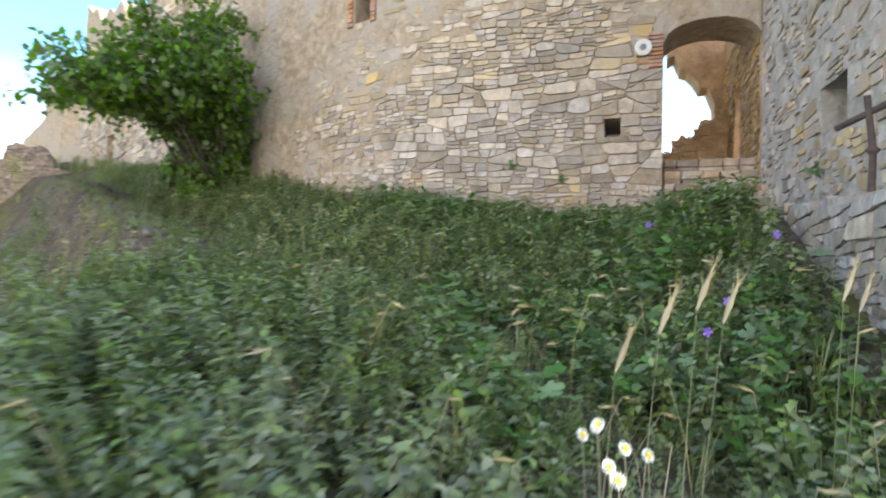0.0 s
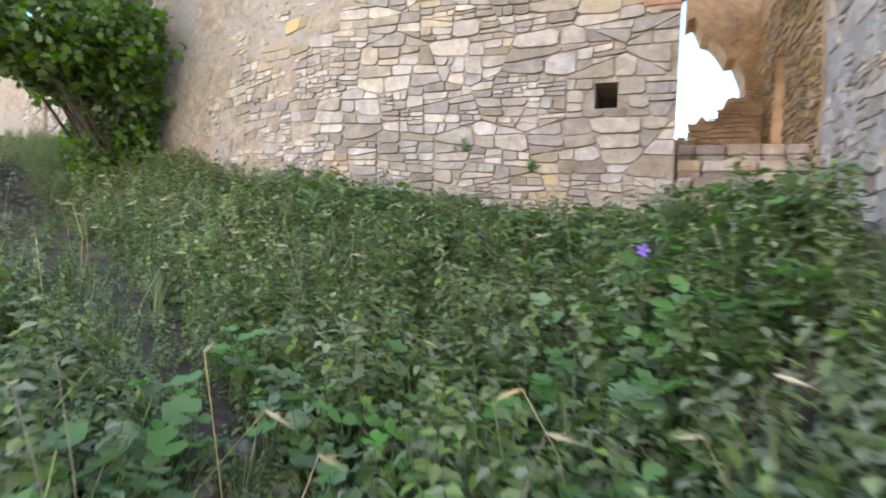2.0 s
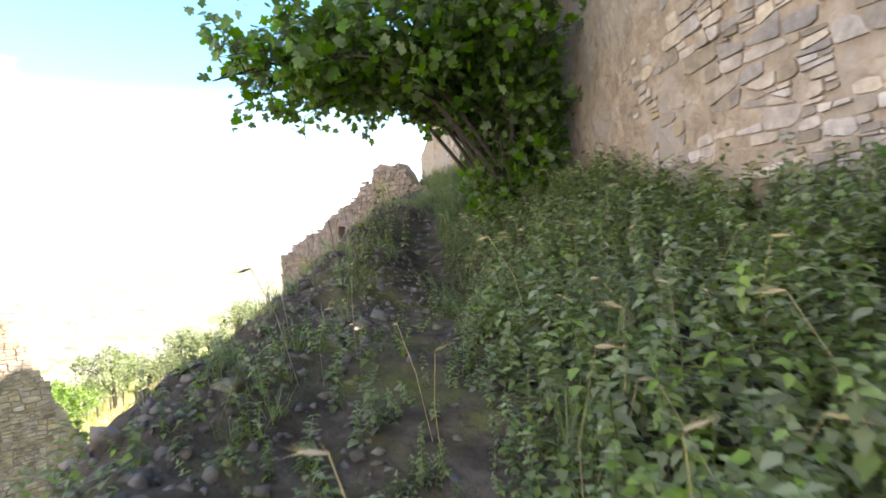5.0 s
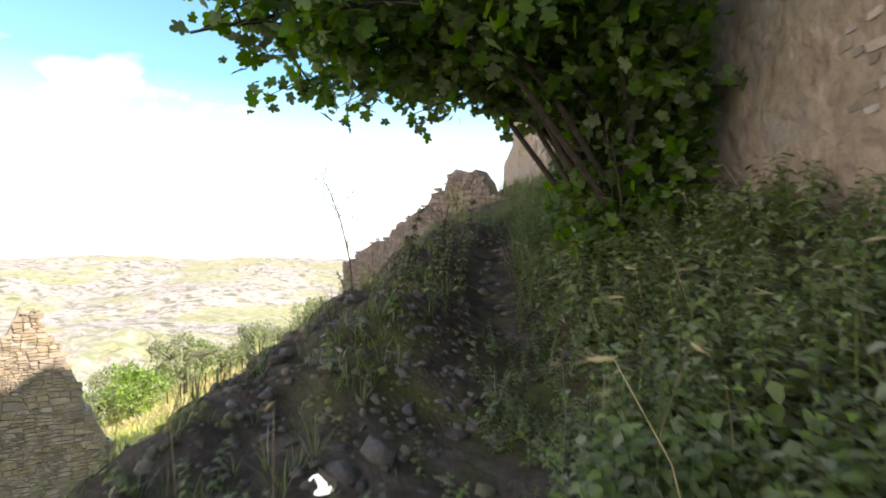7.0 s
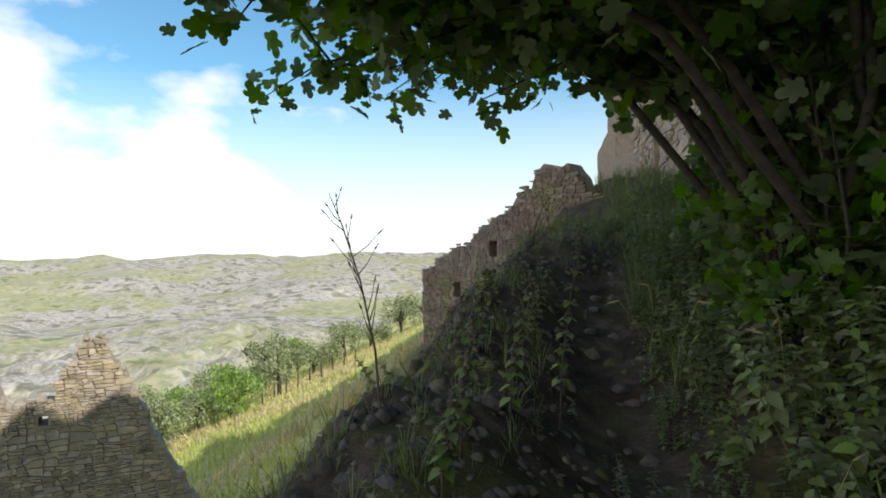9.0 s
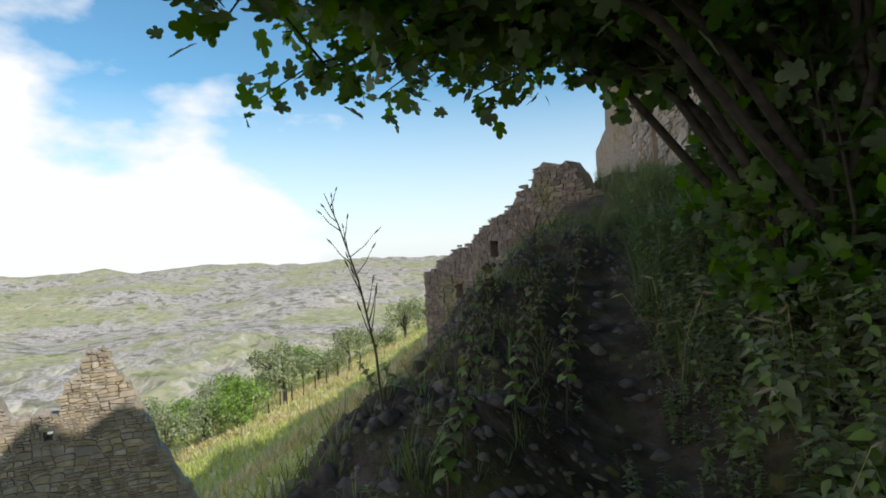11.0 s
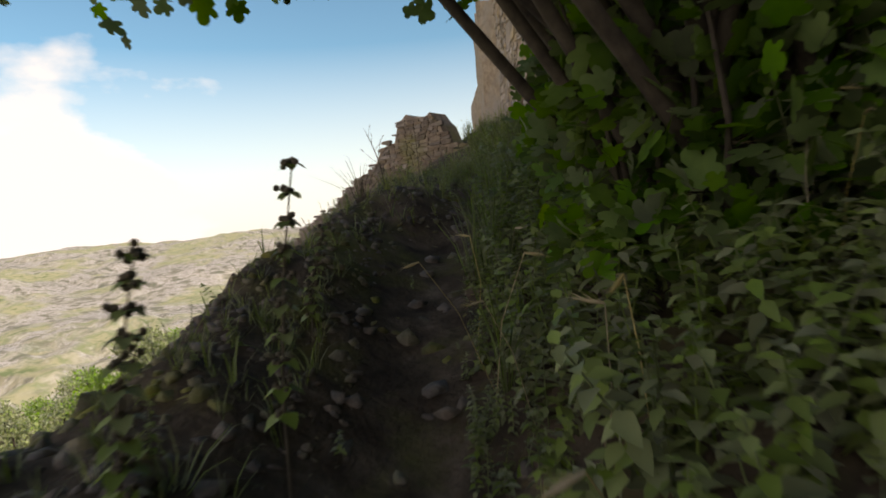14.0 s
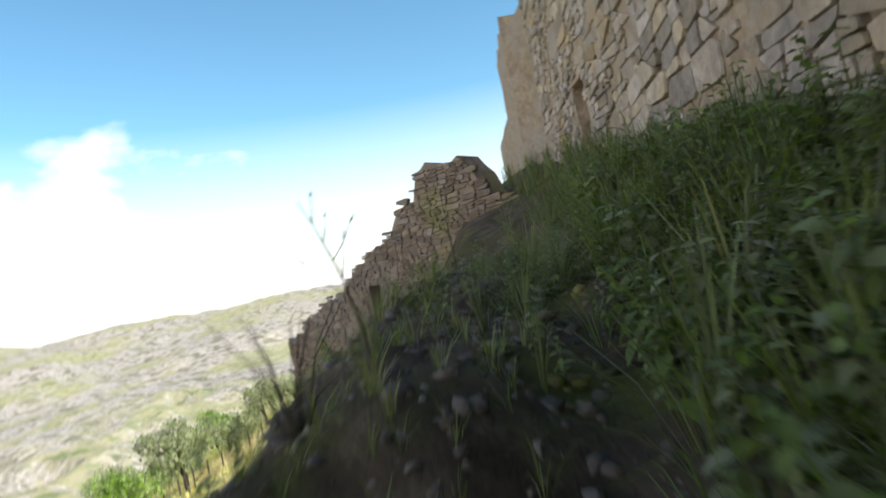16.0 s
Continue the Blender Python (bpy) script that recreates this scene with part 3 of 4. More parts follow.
def block(o, u, v, w, mat, name="block", bevel=0.012, rnd=R2):
    """A worn block with its corner at o and edges u, v, w."""
    bm = bmesh.new()
    q = [bm.verts.new(o + u * a + v * b + w * c + Vector([rnd.uniform(-1, 1) * bevel * 0.7 for _ in range(3)])) for a in (0, 1) for b in (0, 1) for c in (0, 1)]
    for f in ((0, 1, 3, 2), (4, 6, 7, 5), (0, 4, 5, 1), (2, 3, 7, 6), (0, 2, 6, 4), (1, 5, 7, 3)):
        bm.faces.new([q[i] for i in f])
    bmesh.ops.recalc_face_normals(bm, faces=bm.faces)
    bmesh.ops.bevel(bm, geom=list(bm.edges), offset=bevel, segments=1, affect="EDGES")
    me = bpy.data.meshes.new(name)
    bm.to_mesh(me)
    bm.free()
    me.materials.append(mat)
    return me


M_STEP = material("dusty_step_brick", [(0.22, 0.16, 0.12), (0.44, 0.36, 0.28), (0.33, 0.25, 0.19)], 7, obj=0.3, bump=0.8, bump_scale=25, dist=0.02)
steps = tagged(new("steps"), "worn brick and stone steps up to a doorway", "steps", kind="structure")
du = (DOOR.at(1.1, 0) - DOOR.at(0.1, 0))
dn = (DOOR.at(0.1, 0, 1) - DOOR.at(0.1, 0, 0))
for lev, (z, o) in enumerate(((2.22, 0.75), (2.45, 0.42), (2.67, 0.14), (2.88, -0.14), (3.08, -0.36))):
    s = -0.02
    while s < 1.12:
        wd = R2.uniform(0.2, 0.34) if lev else R2.uniform(0.4, 0.6)
        wd = min(wd, 1.17 - s)
        if wd > 0.08:
            for hh in (0.11, 0.22):
                part("brick", block(DOOR.at(s, z - hh, o - 0.36) if s <= DOOR.length else DOOR.at(DOOR.length, z - hh, o - 0.36), du * (wd - 0.012), dn * 0.36, Vector((0, 0, 0.105)), M_STEP if (lev + int(s * 9)) % 3 else M_STONE), steps)
        s += wd
part("base", block(DOOR.at(0.0, 0.9, -0.5), du * 1.17, dn * 1.2, Vector((0, 0, 1.08)), M_STEP), steps)
# brick corner of the doorway and the round plaque
pier = tagged(new("door_pier"), "brick quoin at the doorway's corner", "quoin", kind="structure")
for q in range(9):
    for h in range(1 + q % 2):
        part("brick", block(MAIN.at(0.0 + 0.18 * h, 4.28 + 0.055 * q, -0.2), (MAIN.at(0.19 + 0.16 * h, 0) - MAIN.at(0.0 + 0.18 * h, 0)), (MAIN.at(0.1, 0, 0.235) - MAIN.at(0.1, 0)), Vector((0, 0, 0.046)), M_BRICK, bevel=0.006), pier)
plq = tagged(new("round_plaque"), "small round white enamel plaque with grey marking", "plaque")


def disc(center, nrm, r, t, mat, name, sides=24):
    a = nrm.cross(Vector((0, 0, 1))).normalized()
    b = nrm.cross(a)
    vs = [center + (a * math.cos(2 * math.pi * k / sides) + b * math.sin(2 * math.pi * k / sides)) * rr + nrm * o for rr, o in ((r, 0), (r, t * 0.6), (r * 0.94, t)) for k in range(sides)]
    fs = [(i * sides + k, i * sides + (k + 1) % sides, (i + 1) * sides + (k + 1) % sides, (i + 1) * sides + k) for i in range(2) for k in range(sides)]
    return mesh(name, vs, fs + [tuple(range(2 * sides, 3 * sides))], mat)


nn = (MAIN.at(0.3, 0, 1) - MAIN.at(0.3, 0)).normalized()
part("plate", disc(MAIN.at(0.26, 4.55, 0.07), nn, 0.115, 0.015, M_ENAMEL, "plate"), plq)
part("marking", disc(MAIN.at(0.26, 4.55, 0.086), nn, 0.05, 0.004, M_INK, "marking", 5), plq)
# brick frame of the high window
wf = tagged(new("window_frame"), "crumbling brick surround of a small high window", "window frame", kind="structure")
for q in range(10):
    for s in (4.42, 4.93):
        part("brick", block(MAIN.at(s, 5.5 + 0.08 * q, -0.1), MAIN.at(s + 0.11, 0) - MAIN.at(s, 0), MAIN.at(s, 0, 0.14) - MAIN.at(s, 0), Vector((0, 0, 0.068)), M_BRICK, bevel=0.006), wf)

# the side wall with the hole, the bench and the iron cross
SIDE = Line([(2.62, 2.3), (2.98, 3.9), (3.30, 5.3), (3.86, 7.46)])
SHOLE = [(2.55, 3.15, 2.78, 3.22)]


def side_top(s):
    return 8.6 + 0.3 * math.sin(2 * s)


wall_side = tagged(new("wall_side", mesh("wall_side", *wall_body(SIDE, 0, SIDE.length, foot(SIDE), side_top, 0.9, SHOLE), M_GREYPL)),
                   "grey rubble side wall with a dark square hole", "wall", kind="structure")
# backing added to close off the hole, so that its recess stays dark
tagged(new("light_block_side", mesh("light_block_side", *wall_body(Line([SIDE.at(1.9, 0, -0.93).xy, SIDE.at(4.2, 0, -0.93).xy]), 0, 2.25, lambda s: 1.2, lambda s: 6.5, 0.4), M_GREYPL)),
       "added backing that keeps the side wall's hole dark", "wall", kind="structure")
BENCH = Line([(1.85, 2.1), (2.34, 3.6), (2.82, 5.3), (3.08, 5.9)])
bench = tagged(new("wall_bench", mesh("wall_bench", *wall_body(BENCH, 0, BENCH.length, foot(BENCH), lambda s: 1.88 + 0.065 * s, 0.72), M_GREYPL)),
               "low stone bench ledge along the side wall", "stone bench", kind="structure")
cross = tagged(new("iron_cross"), "dark rusted iron cross standing on the ledge", "cross")
cb = Vector((2.46, 3.5, 1.93))


def bar(name, pts, rad, mat, parent, sides=8):
    return part(name, tri_mesh(name, *tube(pts, rad, sides), mat), parent)


bar("post", [cb, cb + Vector((0.01, 0, 0.32)), cb + Vector((-0.01, 0.02, 0.66))], [0.022, 0.02, 0.019], M_IRON, cross)
bar("crossbar", [cb + Vector((-0.08, 0.20, 0.50)), cb + Vector((0, 0.02, 0.555)), cb + Vector((0.12, -0.26, 0.64))], [0.021, 0.02, 0.021], M_IRON, cross)
bar("knob", [cb + Vector((0.01, 0, 0.30)), cb + Vector((0.01, 0, 0.325)), cb + Vector((0.01, 0, 0.35))], [0.02, 0.042, 0.02], M_IRON, cross)

# ---- ruins on the slope ----
RUIN = Line([(-11.3, 17.65), (-13.3, 17.17), (-17.6, 16.1)])


def ruin_top(s):
    c = 4.1 + 0.85 * smooth(s, 1.0, 1.8) - 0.5 * smooth(s, 2.45, 2.75) - 0.62 * smooth(s, 2.8, 3.7) - 0.72 * smooth(s, 3.7, 5.0) - 0.62 * smooth(s, 5.0, 6.4)
    return float(c + 0.05 * math.sin(9 * s) + 0.04 * math.sin(23 * s))


RHOLES = [(4.95, 5.2, 1.82, 2.22), (3.72, 3.98, 2.88, 3.28)]
ruin = tagged(new("ruined_wall", mesh("ruined_wall", *wall_body(RUIN, 0, 6.4, foot(RUIN), ruin_top, 0.6, RHOLES, step=0.12), M_DARKSTONE)),
              "ruined brown rubble wall with two slits and a stepped top", "ruined wall", kind="structure")
R3 = random.Random(11)
lay(ruin, stones(RUIN, 0, 6.4, 0.0, 4.9, (0.21, 0.085), RHOLES, R3, 0.035, high=lambda s: ruin_top(s) + 0.04, low=lambda s: float(land(RUIN.at(s, 0).x, RUIN.at(s, 0).y)) - 0.1), M_DARKSTONE, M_DARKSTONE, "stone", lambda c, m: m > 2.4 and c > 1.0)
SPIRE = Line([(-15.8, 10.4), (-16.0, 8.6), (-16.2, 5.0)])


def spire_top(s):
    y = 10.4 - s
    c = np.interp(y, (5.0, 6.0, 6.7, 6.9, 7.6, 7.75, 7.95, 8.05, 8.3, 8.45, 8.75, 9.05, 9.3, 10.2), (1.0, 0.95, 0.8, 0.45, 0.5, 1.0, 1.25, 1.6, 1.55, 1.25, 0.75, 0.0, -0.6, -2.4))
    return float(c + 0.06 * math.sin(19 * y) + 0.04 * math.sin(47 * y))


spire = tagged(new("ruined_wall", mesh("ruined_wall", *wall_body(SPIRE, 0, 5.3, lambda s: -6.0, spire_top, 0.55, [(2.9, 3.05, 0.05, 0.22)], step=0.08), M_SPIRE)),
               "buff ruined wall rising to a broken spire", "ruined wall", kind="structure")
lay(spire, stones(SPIRE, 0, 5.3, -3.5, 1.8, (0.24, 0.12), [(2.9, 3.05, 0.05, 0.22)], R3, 0.04, high=lambda s: spire_top(s) + 0.03), M_SPIRE, M_SPIRE, "stone", lambda c, m: m > -0.6)

# the castle's far tower
TOWER = Line([(-13.9, 21.1), (-15.2, 21.4), (-17.2, 23.3), (-18.2, 24.6)])
tagged(new("wall_tower", mesh("wall_tower", *wall_body(TOWER, 0, TOWER.length, foot(TOWER), lambda s: 8.5 + 0.12 * math.sin(6 * s), 1.2), M_PLASTER)),
       "rough stone tower of the castle beyond the fig tree", "tower", kind="structure")
TOWER2 = Line([(-18.2, 24.6), (-20.4, 26.2)])
tagged(new("wall_tower_far", mesh("wall_tower_far", *wall_body(TOWER2, 0, TOWER2.length, foot(TOWER2), lambda s: 7.6 - 0.25 * s, 1.2), M_PLASTER)),
       "lower broken end of the castle wall", "wall", kind="structure")

# ---- plants ----
LEAF_V = [(0, 0, 0), (-0.36, 0.32, 0.06), (0, 0.45, -0.03), (0.36, 0.32, 0.06), (-0.25, 0.66, 0.0), (0.25, 0.66, 0.0), (0, 1.0, -0.18)]
LEAF_F = [(0, 2, 1), (0, 3, 2), (1, 2, 4), (3, 5, 2), (2, 6, 4), (2, 5, 6)]


def rot_z(a):
    return np.array([[math.cos(a), -math.sin(a), 0], [math.sin(a), math.cos(a), 0], [0, 0, 1]])


def rot_x(a):
    return np.array([[1, 0, 0], [0, math.cos(a), -math.sin(a)], [0, math.sin(a), math.cos(a)]])


def herb(height, pairs, size, lean, rnd):
    """An upright stem with pairs of toothed leaves that shrink to a tuft at the top."""
    pcs = [tube([(0, 0, 0), (lean * 0.4, 0, height * 0.5), (lean, 0, height)], [0.003, 0.0025, 0.0015], 3)]
    for q in range(pairs):
        t = (0.12 + 0.88 * q / (pairs - 1)) ** 0.75
        for k in (0, 1):
            a = q * math.pi / 2 + k * math.pi + rnd.uniform(-0.4, 0.4)
            s = size * (1.3 - 0.8 * t) * rnd.uniform(0.8, 1.2)
            m = rot_z(a) @ rot_x(rnd.uniform(-0.75, 0.25) + 0.4 * t)
            v = np.array(LEAF_V) * np.array([s * 0.85, s, s]) @ m.T + np.array([lean * t * t, 0, height * t])
            pcs.append((v, np.array(LEAF_F)))
    return join(pcs)


def mallow(rnd):
    """Round, pleated leaves on long stalks."""
    pcs = []
    for q in range(9):
        a, h, o = rnd.uniform(0, 6.28), rnd.uniform(0.12, 0.42), rnd.uniform(0.04, 0.17)
        c = np.array([math.cos(a) * o, math.sin(a) * o, h])
        pcs.append(tube([(0, 0, 0), tuple(c * 0.6), tuple(c)], [0.003] * 3, 3))
        r = rnd.uniform(0.035, 0.06)
        ring = [(r * (1 + 0.18 * (k % 2)) * math.cos(0.35 + k * 0.56), r * (1 + 0.18 * (k % 2)) * math.sin(0.35 + k * 0.56), 0.012 * (k % 2)) for k in range(11)]
        v = np.array([(0, 0, -0.008)] + ring) @ (rot_z(a) @ rot_x(rnd.uniform(-0.6, 0.6))).T + c
        pcs.append((v, np.array([(0, k, k + 1) for k in range(1, 11)])))
    return join(pcs)


def tuft(blades, height, spread, width, rnd):
    """Arching grass blades."""
    pcs = []
    for q in range(blades):
        a, h, o = rnd.uniform(0, 6.28), height * rnd.uniform(0.5, 1.1), spread * rnd.uniform(0.2, 1.2)
        d, n = np.array([math.cos(a), math.sin(a), 0]), np.array([-math.sin(a), math.cos(a), 0]) * width / 2
        up = np.array([0, 0, h])
        p = [d * o * 0.1, d * o * 0.35 + up * 0.55, d * o * 0.75 + up * 0.9, d * o * 1.25 + up * rnd.uniform(0.8, 1.0)]
        v = [p[0] - n, p[0] + n, p[1] - n, p[1] + n, p[2] - n * 0.6, p[2] + n * 0.6, p[3]]
        pcs.append((np.array(v), np.array([(0, 1, 3), (0, 3, 2), (2, 3, 5), (2, 5, 4), (4, 5, 6)])))
    return join(pcs)


def barley(rnd, height=0.6):
    """A thin culm with a bristly drooping head."""
    top = np.array([0.10, 0.02, height])
    pcs = [tube([(0, 0, 0), (0.02, 0, height * 0.6), tuple(top)], [0.002] * 3, 3)]
    tip = top + np.array([0.07, 0, -0.005])
    pcs.append(tube([tuple(top), tuple(top * 0.5 + tip * 0.5), tuple(tip)], [0.003, 0.007, 0.002], 5))
    for q in range(14):
        b = top + (tip - top) * q / 14
        e = b + np.array([0.05, rnd.uniform(-0.025, 0.025), rnd.uniform(-0.02, 0.03)])
        pcs.append((np.array([b, b + [0, 0, 0.0016], e]), np.array([(0, 1, 2)])))
    return join(pcs)


def spots(n, x0, x1, y0, y1, keep):
    x, y = rng.uniform(x0, x1, n), rng.uniform(y0, y1, n)
    k = keep(x, y)
    return x[k], y[k]


def frame_of(x, y):
    rx, ry = x - TREE[0], y - TREE[1]
    return rx * DOWN[0] + ry * DOWN[1], rx * ALONG[0] + ry * ALONG[1]


def wall_side_of(x, y):
    """How far in front of the main and side walls."""
    best = np.full(x.shape, 1e9)
    for p, q in zip(MAIN.p[:-1], MAIN.p[1:]):
        u = (q - p).normalized()
        t = (x - p.x) * u.x + (y - p.y) * u.y
        o = (x - p.x) * -u.y + (y - p.y) * u.x
        inside = (t > -0.4) & (t < (q - p).length + 0.4)
        best = np.where(inside, np.minimum(best, o), best)
    o2 = (2.2 + (y - 3.8) * 0.27) - x
    best = np.where(y < 7.6, np.minimum(best, o2), best)
    return best


def grown(width):
    """Where weeds stand: off the trodden track, in front of the walls, thinner on the bare rubble."""
    def keep(x, y):
        d, a = frame_of(x, y)
        e, _ = track_near(x, y)
        bare = ripple(x, y, 1.7, 9.0) * 0.35
        edge = brink(a)
        ok = (e > np.where(a < -3.6, width - 0.2, width) + 0.12 * ripple(x, y, 3.1, 4.0)) & (wall_side_of(x, y) > 0.04)
        rub = (d > edge - 1.0 + bare) & (d < edge + 3.0) & (a > -8.0)
        f, _ = line_near(RIDGE, x, y)
        crest = (f < 0.75) & (a > -2.6) & (a < 4.2)
        ok = ok & (~crest | (rng.random(x.shape) < 0.10))
        return ok & (~rub | (rng.random(x.shape) < np.where(a > -2.5, 0.13, 0.30)))
    return keep


def stuff(name, shapes, mat, x, y, scale, tilt, label, cat, sink=0.03):
    k = rng.integers(0, len(shapes), len(x))
    z = land(x, y) - sink
    pcs = []
    for i, (v, f) in enumerate(shapes):
        q = k == i
        if q.any():
            pcs.append(repeat(v, f, place(turn(int(q.sum()), tilt=tilt), scale[q], x[q], y[q], z[q])))
    return tagged(new(name, tri_mesh(name, *join(pcs), mat)), label, cat, kind="stuff")


RP = random.Random(21)
herbs = [herb(RP.uniform(0.24, 0.42), RP.randint(9, 11), RP.uniform(0.062, 0.09), RP.uniform(-0.06, 0.06), RP) for _ in range(6)]
x, y = spots(29000, -9.6, 3.6, -1.2, 14.8, grown(0.05))
e, _ = track_near(x, y)
sc = rng.uniform(0.75, 1.45, len(x)) * np.where((line_near(RIDGE, x, y)[0] < 0.8), 0.6, 1.0) * (0.45 + 0.55 * smooth(e, 0.1, 0.5))
stuff("weeds", herbs, M_NETTLE, x, y, sc, 0.26, "dense green nettles and soft weeds on the bank", "weeds")
mallows = [mallow(RP) for _ in range(4)]
x, y = spots(2600, -2, 4, 0.5, 9, grown(0.4))
k = (x > -0.4 - 0.2 * (y - 5)) & (ripple(x, y, 1.1, 3.0) > 0.0)
x, y = x[k], y[k]
stuff("mallows", mallows, M_MALLOW, x, y, rng.uniform(0.6, 0.95, len(x)), 0.12, "bright green mallow plants with round leaves", "mallows")
tufts = [tuft(16, 0.42, 0.22, 0.007, RP) for _ in range(5)]
x, y = spots(7000, -14, 4, -2.5, 19, grown(0.22))
d, a = frame_of(x, y)
k = (rng.random(len(x)) < np.where(a > 1.0, 0.9, 0.3)) & ((d < brink(a) - 0.7) | (rng.random(len(x)) < 0.12))
x, y = x[k], y[k]
stuff("grass", tufts, M_GRASS, x, y, rng.uniform(0.6, 1.25, len(x)) * np.where(frame_of(x, y)[1] > 1.5, 1.0, 0.85) * np.where(line_near(RIDGE, x, y)[0] < 0.8, 0.5, 1.0), 0.1, "long green and straw-coloured grass on the bank", "grass")
straws = [barley(RP, RP.uniform(0.4, 0.62)) for _ in range(5)]
x, y = spots(900, -8, 3.5, -1.5, 12, grown(0.12))
e, _ = track_near(x, y)
k = (e < 1.3) | (rng.random(len(x)) < 0.25)
stuff("wild_barley", straws, M_STRAW, x[k], y[k], rng.uniform(0.7, 1.1, int(k.sum())), 0.2, "wild barley with pale bristly drooping heads", "wild barley")
# sunny meadow below the ruin
field = [tuft(9, 0.5, 0.3, 0.03, RP) for _ in range(4)]


def meadow(x, y):
    d, a = frame_of(x, y)
    return (d > 5.5) & (a > 0.5) & (land(x, y) < 0.9) & (np.abs(x + 16) > 0.6)


x, y = spots(26000, -60, -8, -6, 48, meadow)
stuff("meadow_grass", field, M_FIELDGRASS, x, y, rng.uniform(0.5, 1.2, len(x)), 0.15, "sunlit pale green meadow grass on the slope", "grass")
# loose stones on the bank
ico = bmesh.new()
bmesh.ops.create_icosphere(ico, subdivisions=1, radius=0.5)
sv = np.array([tuple(v.co) for v in ico.verts])
sf = np.array([[v.index for v in f.verts] for f in ico.faces])
ico.free()
pebbles = [(sv * np.array([RP.uniform(0.8, 1.4), RP.uniform(0.7, 1.1), RP.uniform(0.4, 0.8)]) * (1 + 0.3 * rng.normal(0, 1, (len(sv), 1))), sf) for _ in range(6)]


def stony(x, y):
    d, a = frame_of(x, y)
    edge = brink(a)
    return (((d > edge - 1.0) & (d < edge + 2.2)) | (line_near(RIDGE, x, y)[0] < 0.8)) & (a > -9) & (track_near(x, y)[0] > 0.3)


x, y = spots(60000, -11, 1, 1, 15, stony)
stuff("rubble", pebbles, M_RUBBLE, x, y, (0.022 + 0.075 * rng.random(len(x)) ** 2.5) * (1 + 0.8 * (rng.random(len(x)) < 0.04)), 0.5, "dark mossy rubble of pebbles and broken stones", "rubble", 0.01)
x, y = spots(5000, -9, 2, -1, 14, lambda x, y: track_near(x, y)[0] < 0.35)
x, y = x[:420], y[:420]
stuff("path_stones", pebbles, M_RUBBLE, x, y, rng.uniform(0.03, 0.16, len(x)), 0.25, "flat stones trodden into the dirt track", "stones", 0.02)

# ---- fig tree ----
FIG_OUT = [(0, 0), (0.12, -0.07), (0.33, -0.04), (0.42, 0.13), (0.31, 0.29), (0.46, 0.44), (0.49, 0.60), (0.37, 0.69), (0.21, 0.58), (0.23, 0.82), (0.13, 0.97), (0, 1.0)]
ring = FIG_OUT + [(-p, q) for p, q in FIG_OUT[-2:0:-1]]
FIG_V = np.array([(0, 0.38, -0.03)] + [(p, q, 0.10 * abs(p) - 0.14 * q * q) for p, q in ring])
FIG_F = np.array([(0, k, k % len(ring) + 1) for k in range(1, len(ring) + 1)])
RT = random.Random(17)
fig = tagged(new("fig_tree"), "many-stemmed fig tree with large lobed green leaves against the wall", "tree")
ROOT = Vector((-4.85, 11.25, float(land(-4.85, 11.25)) - 0.1))


def limb_path(start, end, sag, rnd, n=7):
    out = []
    for q in range(n):
        t = q / (n - 1)
        p = start.lerp(end, t)
        p.z += sag * math.sin(math.pi * t)
        if 0 < q < n - 1:
            p += Vector([rnd.uniform(-0.06, 0.06) for _ in range(3)])
        out.append(p)
    return out


tips, twigs = [], []
BOUGH_ENDS = [((-5.35, 8.75, 4.2), 0.9), ((-6.05, 9.15, 4.2), 0.9), ((-6.9, 10.6, 4.5), 0.7), ((-5.1, 9.5, 4.9), 0.7), ((-6.1, 10.0, 5.2), 0.3), ((-4.3, 10.3, 5.3), 0.2),
              ((-5.7, 11.6, 5.4), 0.3), ((-5.3, 10.6, 6.6), 0.1), ((-4.5, 11.2, 6.4), 0.1), ((-5.4, 11.3, 6.6), 0.2), ((-5.5, 9.5, 5.9), 0.3), ((-4.6, 9.9, 4.6), 0.6),
              ((-6.8, 10.3, 4.35), 0.7), ((-6.3, 9.6, 4.2), 0.8), ((-6.95, 9.35, 4.15), 0.9), ((-6.0, 8.15, 4.1), 1.0), ((-4.7, 10.9, 4.3), 0.2), ((-5.3, 11.0, 4.7), 0.2), ((-5.0, 10.4, 5.6), 0.2)]
for end, sag in BOUGH_ENDS:
    s = ROOT + Vector((RT.uniform(-0.25, 0.25), RT.uniform(-0.2, 0.2), 0))
    p = limb_path(s, Vector(end), sag, RT)
    bar("limb", p, [0.030 - 0.0035 * q for q in range(7)], M_BARK, fig, 7)
    for q in range(19):
        t = RT.uniform(2.2, 6.0)
        b = p[int(t)].lerp(p[min(int(t) + 1, 6)], t % 1)
        e = b + Vector((RT.uniform(-0.85, 0.7), RT.uniform(-0.85, 0.7), RT.uniform(-0.28, 0.55)))
        low_limit = 3.66 + 0.06 * math.hypot(e.x + 3.5, e.y - 8.1) + 0.2 * RT.random()
        e.z = max(e.z, low_limit)
        m = b.lerp(e, 0.5) + Vector((0, 0, 0.06))
        twigs.append(tube([b, m, e], [0.009, 0.007, 0.004], 4))
        tips.append((b, m, e))
tagged(part("twig_work", tri_mesh("twig_work", *join(twigs), M_BARK), fig), kind="stuff")


